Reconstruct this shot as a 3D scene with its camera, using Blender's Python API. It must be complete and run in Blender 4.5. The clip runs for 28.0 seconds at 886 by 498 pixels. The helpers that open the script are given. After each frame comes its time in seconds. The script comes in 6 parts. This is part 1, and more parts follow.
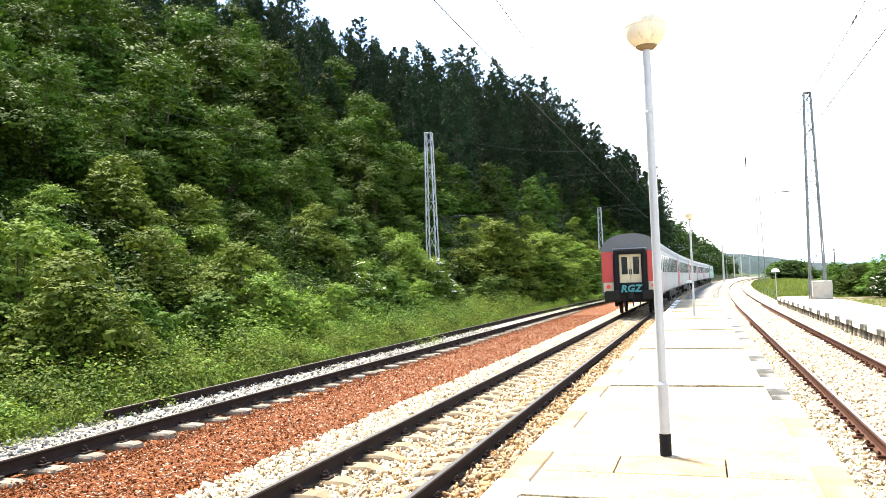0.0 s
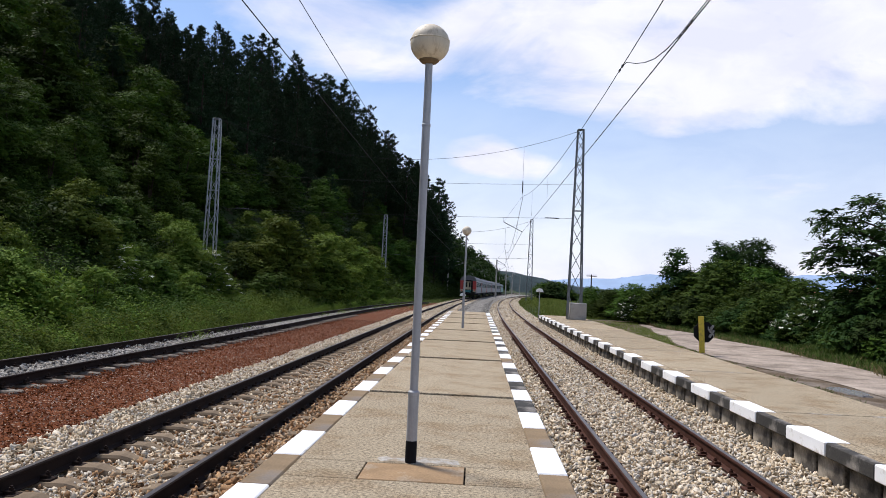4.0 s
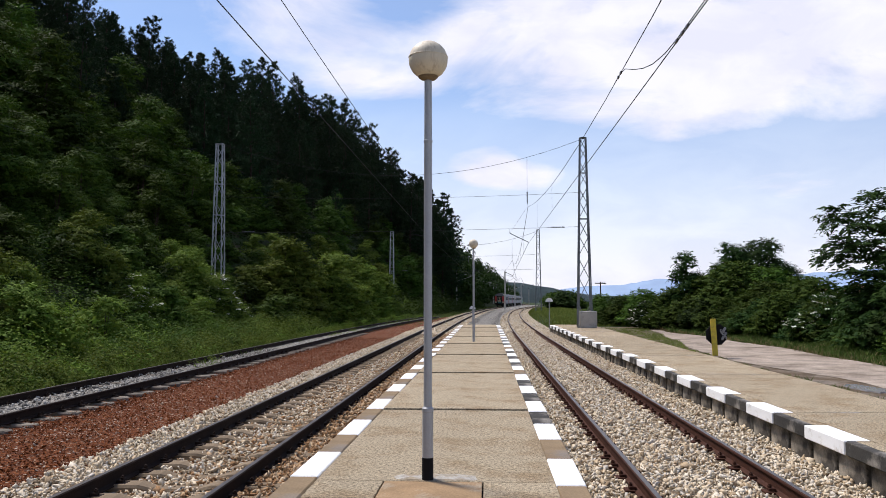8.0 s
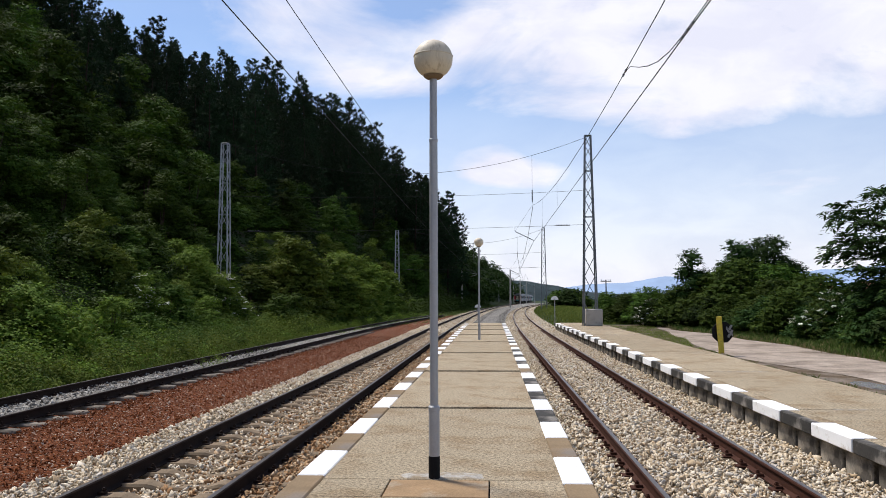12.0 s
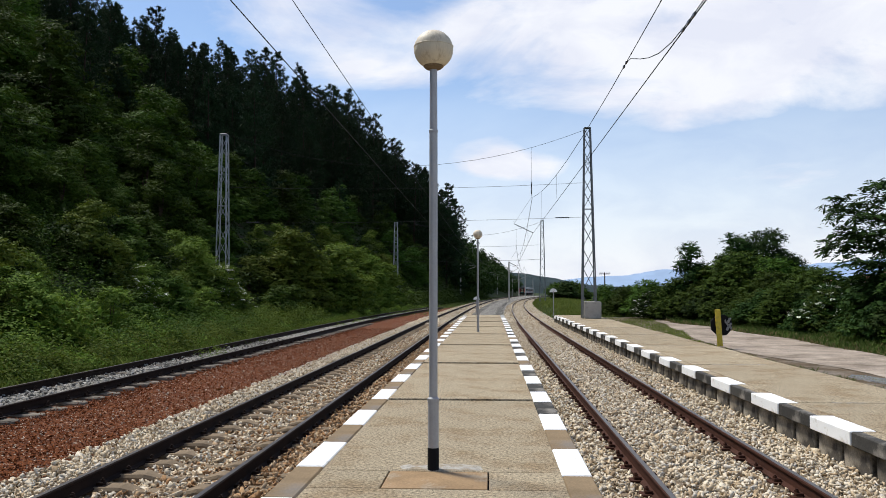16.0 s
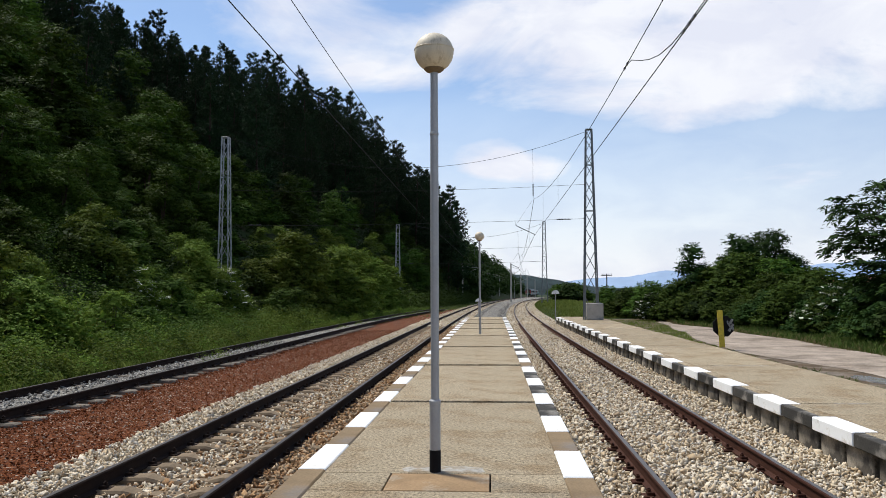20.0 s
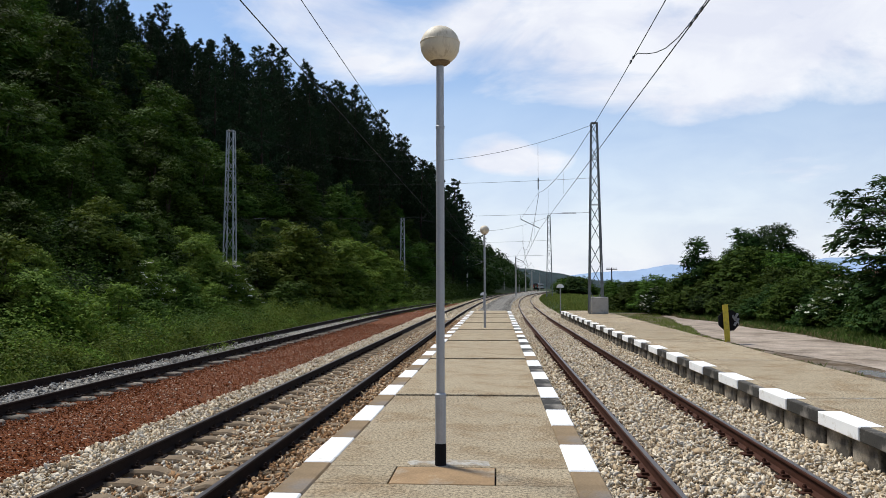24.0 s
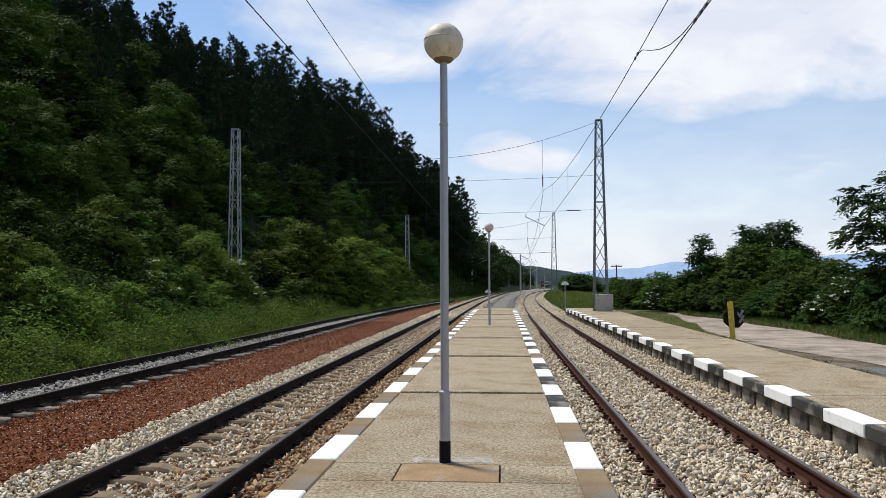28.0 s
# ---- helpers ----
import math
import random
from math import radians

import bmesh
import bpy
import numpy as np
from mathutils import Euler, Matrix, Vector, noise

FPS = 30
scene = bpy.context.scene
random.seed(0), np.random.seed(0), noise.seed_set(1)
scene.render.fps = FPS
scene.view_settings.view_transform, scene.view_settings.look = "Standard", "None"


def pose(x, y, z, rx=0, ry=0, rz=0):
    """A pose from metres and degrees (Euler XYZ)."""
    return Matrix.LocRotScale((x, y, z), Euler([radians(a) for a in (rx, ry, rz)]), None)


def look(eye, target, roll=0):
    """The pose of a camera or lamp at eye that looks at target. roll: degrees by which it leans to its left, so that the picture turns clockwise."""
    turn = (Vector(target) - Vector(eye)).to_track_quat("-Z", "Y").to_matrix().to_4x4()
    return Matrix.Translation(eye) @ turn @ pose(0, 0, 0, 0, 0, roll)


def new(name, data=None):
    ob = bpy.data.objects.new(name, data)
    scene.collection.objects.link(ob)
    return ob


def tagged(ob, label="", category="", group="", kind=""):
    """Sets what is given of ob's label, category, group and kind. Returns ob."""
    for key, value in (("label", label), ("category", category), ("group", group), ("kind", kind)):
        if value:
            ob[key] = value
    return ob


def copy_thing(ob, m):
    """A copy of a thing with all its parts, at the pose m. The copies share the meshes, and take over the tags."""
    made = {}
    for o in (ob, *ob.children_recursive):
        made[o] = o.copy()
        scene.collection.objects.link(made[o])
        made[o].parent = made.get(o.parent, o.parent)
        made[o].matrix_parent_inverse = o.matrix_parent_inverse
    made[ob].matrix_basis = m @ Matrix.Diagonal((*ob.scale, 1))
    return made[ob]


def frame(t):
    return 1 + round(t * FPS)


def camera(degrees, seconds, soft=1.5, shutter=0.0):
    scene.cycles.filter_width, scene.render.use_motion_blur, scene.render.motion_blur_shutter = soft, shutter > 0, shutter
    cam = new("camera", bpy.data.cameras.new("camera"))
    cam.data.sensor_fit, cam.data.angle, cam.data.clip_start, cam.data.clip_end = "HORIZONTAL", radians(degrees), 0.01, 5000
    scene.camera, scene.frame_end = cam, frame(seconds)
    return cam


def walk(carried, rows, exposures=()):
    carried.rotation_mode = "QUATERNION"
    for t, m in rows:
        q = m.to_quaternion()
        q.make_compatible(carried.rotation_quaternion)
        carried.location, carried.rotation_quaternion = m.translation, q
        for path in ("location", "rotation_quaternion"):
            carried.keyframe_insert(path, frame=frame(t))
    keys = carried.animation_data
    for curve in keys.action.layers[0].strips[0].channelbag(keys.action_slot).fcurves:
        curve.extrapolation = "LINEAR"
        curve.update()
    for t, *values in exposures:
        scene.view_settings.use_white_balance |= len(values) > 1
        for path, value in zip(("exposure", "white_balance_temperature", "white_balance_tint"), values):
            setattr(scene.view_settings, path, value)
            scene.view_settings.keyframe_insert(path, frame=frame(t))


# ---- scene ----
cam = camera(58.8, 28.0, soft=0.5)
PATH = [
    (0, (0.038, -0.132, 1.598), (-0.586, 1.766, 1.685), -2.1),
    (0.5, (0.103, -0.055, 1.591), (-0.341, 1.894, 1.664), -1.2),
    (1, (0.136, -0.019, 1.59), (-0.186, 1.953, 1.654), 1.8),
    (1.5, (0.168, 0.001, 1.588), (-0.043, 1.989, 1.64), 3.1),
    (2, (0.177, 0.018, 1.585), (0.021, 2.011, 1.632), 2.8),
    (2.5, (0.195, 0.017, 1.588), (0.083, 2.014, 1.643), 2.4),
    (3, (0.195, 0.011, 1.592), (0.093, 2.007, 1.662), 2.7),
    (3.5, (0.187, 0.0, 1.593), (0.093, 1.996, 1.677), 2.7),
    (5.5, (0.189, 0.007, 1.602), (0.083, 2.001, 1.72), 2.0),
    (6, (0.185, 0.006, 1.6), (0.077, 2.0, 1.722), 1.4),
    (6.5, (0.189, 0.002, 1.601), (0.077, 1.995, 1.726), 0.9),
    (7, (0.187, 0.011, 1.6), (0.075, 2.003, 1.73), 0.5),
    (7.5, (0.189, 0.002, 1.6), (0.078, 1.994, 1.731), 0.2),
    (8, (0.187, 0.001, 1.602), (0.076, 1.994, 1.733), -0.0),
    (8.5, (0.192, 0.002, 1.6), (0.082, 1.995, 1.731), -0.2),
    (9, (0.192, 0.001, 1.601), (0.08, 1.993, 1.731), -0.3),
    (9.5, (0.188, 0.005, 1.602), (0.075, 1.998, 1.731), -0.3),
    (10, (0.187, -0.006, 1.602), (0.07, 1.986, 1.73), -0.3),
    (10.5, (0.19, -0.001, 1.604), (0.071, 1.991, 1.732), -0.4),
    (11, (0.188, 0.001, 1.603), (0.068, 1.993, 1.729), -0.3),
    (11.5, (0.185, 0.001, 1.603), (0.061, 1.993, 1.73), -0.2),
    (12, (0.182, -0.009, 1.605), (0.058, 1.983, 1.732), -0.2),
    (12.5, (0.181, -0.005, 1.604), (0.058, 1.988, 1.729), -0.2),
    (14.5, (0.187, 0.001, 1.599), (0.071, 1.995, 1.716), -0.2),
    (15, (0.188, 0.01, 1.599), (0.071, 2.003, 1.712), -0.1),
    (15.5, (0.18, 0.003, 1.604), (0.061, 1.996, 1.714), 0.0),
    (16, (0.172, 0.015, 1.601), (0.051, 2.008, 1.708), 0.0),
    (16.5, (0.174, 0.003, 1.6), (0.052, 1.997, 1.704), -0.1),
    (17, (0.176, 0.007, 1.599), (0.055, 2.001, 1.704), -0.1),
    (17.5, (0.179, 0.002, 1.6), (0.058, 1.996, 1.705), -0.1),
    (18, (0.18, 0.005, 1.601), (0.057, 1.998, 1.705), -0.1),
    (18.5, (0.182, 0.004, 1.601), (0.057, 1.998, 1.705), -0.1),
    (19, (0.182, 0.007, 1.602), (0.057, 2.0, 1.708), -0.2),
    (19.5, (0.18, 0.0, 1.609), (0.054, 1.993, 1.717), -0.1),
    (20, (0.18, 0.003, 1.604), (0.054, 1.996, 1.716), -0.2),
    (20.5, (0.184, 0.008, 1.605), (0.056, 2.0, 1.718), -0.2),
    (21, (0.181, 0.006, 1.605), (0.051, 1.998, 1.719), -0.2),
    (21.5, (0.183, 0.004, 1.604), (0.053, 1.996, 1.716), -0.2),
    (23.5, (0.17, 0.017, 1.6), (0.034, 2.01, 1.699), -0.1),
    (24, (0.17, 0.011, 1.604), (0.032, 2.004, 1.7), -0.1),
    (24.5, (0.168, 0.021, 1.601), (0.028, 2.014, 1.695), -0.1),
    (25, (0.171, 0.016, 1.601), (0.029, 2.009, 1.694), -0.2),
    (25.5, (0.172, 0.012, 1.601), (0.028, 2.005, 1.692), -0.1),
    (26, (0.173, 0.013, 1.602), (0.027, 2.005, 1.692), -0.2),
    (26.5, (0.17, 0.016, 1.599), (0.022, 2.009, 1.689), -0.2),
    (27, (0.176, 0.003, 1.602), (0.027, 1.996, 1.692), -0.3),
    (27.5, (0.175, 0.006, 1.601), (0.027, 1.998, 1.691), -0.2),
    (28, (0.177, 0.009, 1.602), (0.027, 2.002, 1.692), -0.2),
]
# the clip's camera closes down as it pans off the dark hill
EXPO = [(0, 2.36, 6900, 6), (0.5, 1.85, 6600, 6), (1.0, 1.38, 6350, 7), (1.5, 0.96, 6250, 8), (2.0, 0.58, 6150, 9), (2.5, 0.3, 6120, 12), (3.0, 0.15, 6100, 14), (3.5, 0.1, 6100, 15),
        (8.0, 0.1, 6200, 16), (12.0, 0.08, 6250, 14), (16.0, 0.05, 6250, 10), (20.0, 0.03, 6250, 10), (28.0, 0.0, 6200, 9)]
walk(cam, [(t, look(e, g, r)) for t, e, g, r in PATH], exposures=EXPO)

# ---- light ----
SUN_FROM = Vector((-0.50, 0.38, 1.0)).normalized()
world = bpy.data.worlds.new("sky")
scene.world = world
world.use_nodes = True


def sky_world():
    nt = world.node_tree
    nt.nodes.clear()
    out = nt.nodes.new("ShaderNodeOutputWorld")
    bg = nt.nodes.new("ShaderNodeBackground")
    sky = nt.nodes.new("ShaderNodeTexSky")
    sky.sky_type, sky.sun_disc = "NISHITA", False
    sky.sun_elevation = math.asin(SUN_FROM.z)
    sky.sun_rotation = math.atan2(SUN_FROM.x, SUN_FROM.y)
    sky.air_density, sky.dust_density, sky.ozone_density = 1.1, 0.15, 4.5
    tc = nt.nodes.new("ShaderNodeTexCoord")
    sep = nt.nodes.new("ShaderNodeSeparateXYZ")
    nt.links.new(tc.outputs["Generated"], sep.inputs[0])
    # clouds lie on a flat layer: direction divided by height
    zz = nt.nodes.new("ShaderNodeMath"); zz.operation = "MAXIMUM"; zz.inputs[1].default_value = 0.0
    nt.links.new(sep.outputs["Z"], zz.inputs[0])
    za = nt.nodes.new("ShaderNodeMath"); za.operation = "ADD"; za.inputs[1].default_value = 0.12
    nt.links.new(zz.outputs[0], za.inputs[0])
    inv = nt.nodes.new("ShaderNodeMath"); inv.operation = "DIVIDE"; inv.inputs[0].default_value = 1.0
    nt.links.new(za.outputs[0], inv.inputs[1])
    vm = nt.nodes.new("ShaderNodeVectorMath"); vm.operation = "SCALE"
    nt.links.new(tc.outputs["Generated"], vm.inputs[0]); nt.links.new(inv.outputs[0], vm.inputs["Scale"])
    def math_node(op, a, b):
        n = nt.nodes.new("ShaderNodeMath"); n.operation = op
        for i, q in enumerate((a, b)):
            if isinstance(q, (int, float)):
                n.inputs[i].default_value = q
            else:
                nt.links.new(q, n.inputs[i])
        return n.outputs[0]
    def noise(vec, sc, detail, rough, dist):
        n = nt.nodes.new("ShaderNodeTexNoise")
        n.inputs["Scale"].default_value, n.inputs["Detail"].default_value = sc, detail
        n.inputs["Roughness"].default_value, n.inputs["Distortion"].default_value = rough, dist
        nt.links.new(vec, n.inputs["Vector"])
        return n.outputs["Fac"]
    stretch = nt.nodes.new("ShaderNodeVectorMath"); stretch.operation = "MULTIPLY"
    stretch.inputs[1].default_value = (1.0, 1.0, 2.2)
    nt.links.new(tc.outputs["Generated"], stretch.inputs[0])
    cover = math_node("ADD", math_node("MULTIPLY", noise(vm.outputs[0], 0.9, 8.0, 0.56, 0.3), 0.45), math_node("MULTIPLY", noise(stretch.outputs[0], 4.2, 9.0, 0.58, 0.5), 0.55))
    # cloud banks, seen as (sideways, up, half width, half height, thickness)
    for cx, cz, wx, wz, thick in ((0.26, 0.33, 0.40, 0.15, 0.24), (-0.21, 0.33, 0.16, 0.09, 0.15), (-0.14, 0.265, 0.12, 0.04, 0.10), (-0.015, 0.175, 0.07, 0.040, 0.17), (0.045, 0.158, 0.08, 0.030, 0.15),
                                  (0.27, 0.21, 0.10, 0.045, 0.10), (0.55, 0.25, 0.22, 0.10, 0.12), (-0.10, 0.37, 0.10, 0.05, -0.14), (-0.09, 0.21, 0.12, 0.04, -0.10), (0.36, 0.175, 0.35, 0.03, -0.08)):
        off = nt.nodes.new("ShaderNodeVectorMath"); off.operation = "SUBTRACT"
        off.inputs[1].default_value = (cx, 0, cz)
        nt.links.new(tc.outputs["Generated"], off.inputs[0])
        sc = nt.nodes.new("ShaderNodeVectorMath"); sc.operation = "MULTIPLY"
        sc.inputs[1].default_value = (1 / wx, 0, 1 / wz)
        nt.links.new(off.outputs[0], sc.inputs[0])
        ln = nt.nodes.new("ShaderNodeVectorMath"); ln.operation = "LENGTH"
        nt.links.new(sc.outputs[0], ln.inputs[0])
        fall = nt.nodes.new("ShaderNodeMapRange"); fall.interpolation_type = "SMOOTHSTEP"
        fall.inputs["From Min"].default_value, fall.inputs["From Max"].default_value = 0.25, 1.15
        fall.inputs["To Min"].default_value, fall.inputs["To Max"].default_value = thick, 0.0
        nt.links.new(ln.outputs["Value"], fall.inputs["Value"])
        cover = math_node("ADD", cover, fall.outputs[0])
    # cloud thinned to blue overhead, out of view, to cut fill light; denser low down
    openness = nt.nodes.new("ShaderNodeMapRange")
    openness.inputs["From Min"].default_value, openness.inputs["From Max"].default_value = 0.40, 0.75
    openness.inputs["To Min"].default_value, openness.inputs["To Max"].default_value = 0.0, 0.12
    nt.links.new(zz.outputs[0], openness.inputs["Value"])
    cover = math_node("SUBTRACT", cover, openness.outputs[0])
    ramp = nt.nodes.new("ShaderNodeValToRGB")
    ramp.color_ramp.elements[0].position, ramp.color_ramp.elements[1].position = 0.52, 0.71
    nt.links.new(cover, ramp.inputs[0])
    # thin veil near the horizon
    veil = nt.nodes.new("ShaderNodeMapRange")
    veil.inputs["From Min"].default_value, veil.inputs["From Max"].default_value = 0.0, 0.27
    veil.inputs["To Min"].default_value, veil.inputs["To Max"].default_value = 0.98, 0.12
    nt.links.new(zz.outputs[0], veil.inputs["Value"])
    mixed = math_node("MAXIMUM", ramp.outputs[0], veil.outputs[0])
    mix = nt.nodes.new("ShaderNodeMix"); mix.data_type = "RGBA"
    nt.links.new(mixed, mix.inputs["Factor"])
    nt.links.new(sky.outputs[0], mix.inputs["A"])
    # soft folds within the clouds
    fold = nt.nodes.new("ShaderNodeMix"); fold.data_type = "RGBA"
    fr = nt.nodes.new("ShaderNodeMapRange")
    fr.inputs["From Min"].default_value, fr.inputs["From Max"].default_value = 0.38, 0.62
    nt.links.new(noise(stretch.outputs[0], 8.5, 7.0, 0.55, 0.4), fr.inputs["Value"])
    nt.links.new(fr.outputs[0], fold.inputs["Factor"])
    fold.inputs["A"].default_value, fold.inputs["B"].default_value = (6.35, 6.45, 7.1, 1), (7.4, 7.4, 7.6, 1)
    nt.links.new(fold.outputs["Result"], mix.inputs["B"])
    nt.links.new(mix.outputs["Result"], bg.inputs["Color"])
    bg.inputs["Strength"].default_value = 0.125
    nt.links.new(bg.outputs[0], out.inputs[0])


sky_world()
sun = new("sun", bpy.data.lights.new("sun", "SUN"))
sun.data.energy, sun.data.angle, sun.data.color = 4.7, radians(12), (1.0, 0.94, 0.83)
sun.matrix_world = look(SUN_FROM * 50, (0, 0, 0))

# ---- materials ----


def mat(name, base, var=0.3, scale=2.0, fine=30.0, rough=0.85, metal=0.0, bump=0.3, dist=0.01, rnd=0.0, island=0.0,
        stain=None, stain_scale=0.6, stain_at=0.55, hue=0.0, streak=None):
    """A procedural surface: base colour varied at two scales, a stain colour in patches, grain relief."""
    m = bpy.data.materials.new(name)
    m.use_nodes = True
    nt = m.node_tree
    p = nt.nodes["Principled BSDF"]
    p.inputs["Roughness"].default_value, p.inputs["Metallic"].default_value = rough, metal
    if rough > 0.75:
        p.inputs["Specular IOR Level"].default_value = 0.12
    tc = nt.nodes.new("ShaderNodeTexCoord")
    def noise_node(sc, detail, rough_n=0.6):
        n = nt.nodes.new("ShaderNodeTexNoise")
        n.inputs["Scale"].default_value, n.inputs["Detail"].default_value, n.inputs["Roughness"].default_value = sc, detail, rough_n
        src = tc.outputs["Object"]
        if streak:
            mp = nt.nodes.new("ShaderNodeMapping")
            mp.inputs["Scale"].default_value = streak
            nt.links.new(src, mp.inputs["Vector"])
            src = mp.outputs[0]
        nt.links.new(src, n.inputs["Vector"])
        return n
    big, small = noise_node(scale, 4), noise_node(fine, 5, 0.7)
    add = nt.nodes.new("ShaderNodeMath"); add.operation = "ADD"
    nt.links.new(big.outputs["Fac"], add.inputs[0]); nt.links.new(small.outputs["Fac"], add.inputs[1])
    mr = nt.nodes.new("ShaderNodeMapRange")
    mr.inputs["From Min"].default_value, mr.inputs["From Max"].default_value = 0.65, 1.35
    mr.inputs["To Min"].default_value, mr.inputs["To Max"].default_value = 1 - var, 1 + var
    nt.links.new(add.outputs[0], mr.inputs["Value"])
    val = mr.outputs[0]
    for src, amount in (("o", rnd), ("i", island)):
        if not amount:
            continue
        inf = nt.nodes.new("ShaderNodeObjectInfo" if src == "o" else "ShaderNodeNewGeometry")
        r = nt.nodes.new("ShaderNodeMapRange")
        r.inputs["To Min"].default_value, r.inputs["To Max"].default_value = 1 - amount, 1 + amount
        nt.links.new(inf.outputs["Random" if src == "o" else "Random Per Island"], r.inputs["Value"])
        mu = nt.nodes.new("ShaderNodeMath"); mu.operation = "MULTIPLY"
        nt.links.new(val, mu.inputs[0]); nt.links.new(r.outputs[0], mu.inputs[1])
        val = mu.outputs[0]
    col = nt.nodes.new("ShaderNodeMix"); col.data_type = "RGBA"
    col.inputs["A"].default_value = (*base, 1)
    col.inputs["B"].default_value = (*(stain or base), 1)
    if stain:
        sn = noise_node(stain_scale, 6, 0.65)
        rp = nt.nodes.new("ShaderNodeMapRange")
        rp.inputs["From Min"].default_value, rp.inputs["From Max"].default_value = stain_at - 0.08, stain_at + 0.08
        nt.links.new(sn.outputs["Fac"], rp.inputs["Value"])
        nt.links.new(rp.outputs[0], col.inputs["Factor"])
    else:
        col.inputs["Factor"].default_value = 0
    hsv = nt.nodes.new("ShaderNodeHueSaturation")
    nt.links.new(col.outputs["Result"], hsv.inputs["Color"]); nt.links.new(val, hsv.inputs["Value"])
    if hue:
        inf = nt.nodes.new("ShaderNodeNewGeometry")
        r = nt.nodes.new("ShaderNodeMapRange")
        r.inputs["To Min"].default_value, r.inputs["To Max"].default_value = 0.5 - hue, 0.5 + hue
        nt.links.new(inf.outputs["Random Per Island"], r.inputs["Value"])
        nt.links.new(r.outputs[0], hsv.inputs["Hue"])
    nt.links.new(hsv.outputs[0], p.inputs["Base Color"])
    if bump:
        b = nt.nodes.new("ShaderNodeBump")
        b.inputs["Strength"].default_value, b.inputs["Distance"].default_value = bump, dist
        nt.links.new(small.outputs["Fac"], b.inputs["Height"])
        nt.links.new(b.outputs[0], p.inputs["Normal"])
    return m


def stone_mat(name, stops, cell=22.0, bump=1.0, dark=0.5, island=True, patch=None):
    """Loose stones: colours drawn stone by stone from the stops (by island, or by cell on the bed below them, gap shade
    painted in).
    """
    m = bpy.data.materials.new(name)
    m.use_nodes = True
    nt = m.node_tree
    p = nt.nodes["Principled BSDF"]
    p.inputs["Roughness"].default_value = 0.9
    p.inputs["Specular IOR Level"].default_value = 0.12
    tc = nt.nodes.new("ShaderNodeTexCoord")
    ramp = nt.nodes.new("ShaderNodeValToRGB")
    cr = ramp.color_ramp
    while len(cr.elements) < len(stops):
        cr.elements.new(0.5)
    for el, (pos, c) in zip(cr.elements, stops):
        el.position, el.color = pos, (*c, 1)
    if island:
        g = nt.nodes.new("ShaderNodeNewGeometry")
        nt.links.new(g.outputs["Random Per Island"], ramp.inputs[0])
        n = nt.nodes.new("ShaderNodeTexNoise"); n.inputs["Scale"].default_value = 60.0
        nt.links.new(tc.outputs["Object"], n.inputs["Vector"])
        fac = n.outputs["Fac"]
        lo, hi = 0.75, 1.2
    else:
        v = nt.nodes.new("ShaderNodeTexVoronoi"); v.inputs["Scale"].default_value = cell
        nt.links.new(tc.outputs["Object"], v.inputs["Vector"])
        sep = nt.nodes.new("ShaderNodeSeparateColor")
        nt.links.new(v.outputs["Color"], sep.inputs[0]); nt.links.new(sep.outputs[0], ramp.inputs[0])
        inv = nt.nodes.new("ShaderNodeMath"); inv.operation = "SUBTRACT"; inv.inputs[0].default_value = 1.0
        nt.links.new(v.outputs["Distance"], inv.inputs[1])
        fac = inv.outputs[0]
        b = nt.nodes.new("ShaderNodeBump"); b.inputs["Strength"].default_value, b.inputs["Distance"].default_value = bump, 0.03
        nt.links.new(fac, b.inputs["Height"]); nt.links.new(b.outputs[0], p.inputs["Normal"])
        # cell rims darker, middles lighter: shade of the gaps put into the colour
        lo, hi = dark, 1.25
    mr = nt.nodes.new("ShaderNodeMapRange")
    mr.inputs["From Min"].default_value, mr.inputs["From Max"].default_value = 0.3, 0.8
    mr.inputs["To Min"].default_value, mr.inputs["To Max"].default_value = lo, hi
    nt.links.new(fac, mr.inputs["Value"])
    hsv = nt.nodes.new("ShaderNodeHueSaturation")
    src = ramp.outputs[0]
    if patch:
        pn = nt.nodes.new("ShaderNodeTexNoise"); pn.inputs["Scale"].default_value, pn.inputs["Detail"].default_value = 0.5, 5
        nt.links.new(tc.outputs["Object"], pn.inputs["Vector"])
        pr = nt.nodes.new("ShaderNodeMapRange")
        pr.inputs["From Min"].default_value, pr.inputs["From Max"].default_value, pr.inputs["To Max"].default_value = 0.45, 0.7, 0.6
        nt.links.new(pn.outputs["Fac"], pr.inputs["Value"])
        mx = nt.nodes.new("ShaderNodeMix"); mx.data_type = "RGBA"
        nt.links.new(pr.outputs[0], mx.inputs["Factor"]); nt.links.new(src, mx.inputs["A"]); mx.inputs["B"].default_value = (*patch, 1)
        src = mx.outputs["Result"]
    nt.links.new(src, hsv.inputs["Color"]); nt.links.new(mr.outputs[0], hsv.inputs["Value"])
    nt.links.new(hsv.outputs[0], p.inputs["Base Color"])
    return m


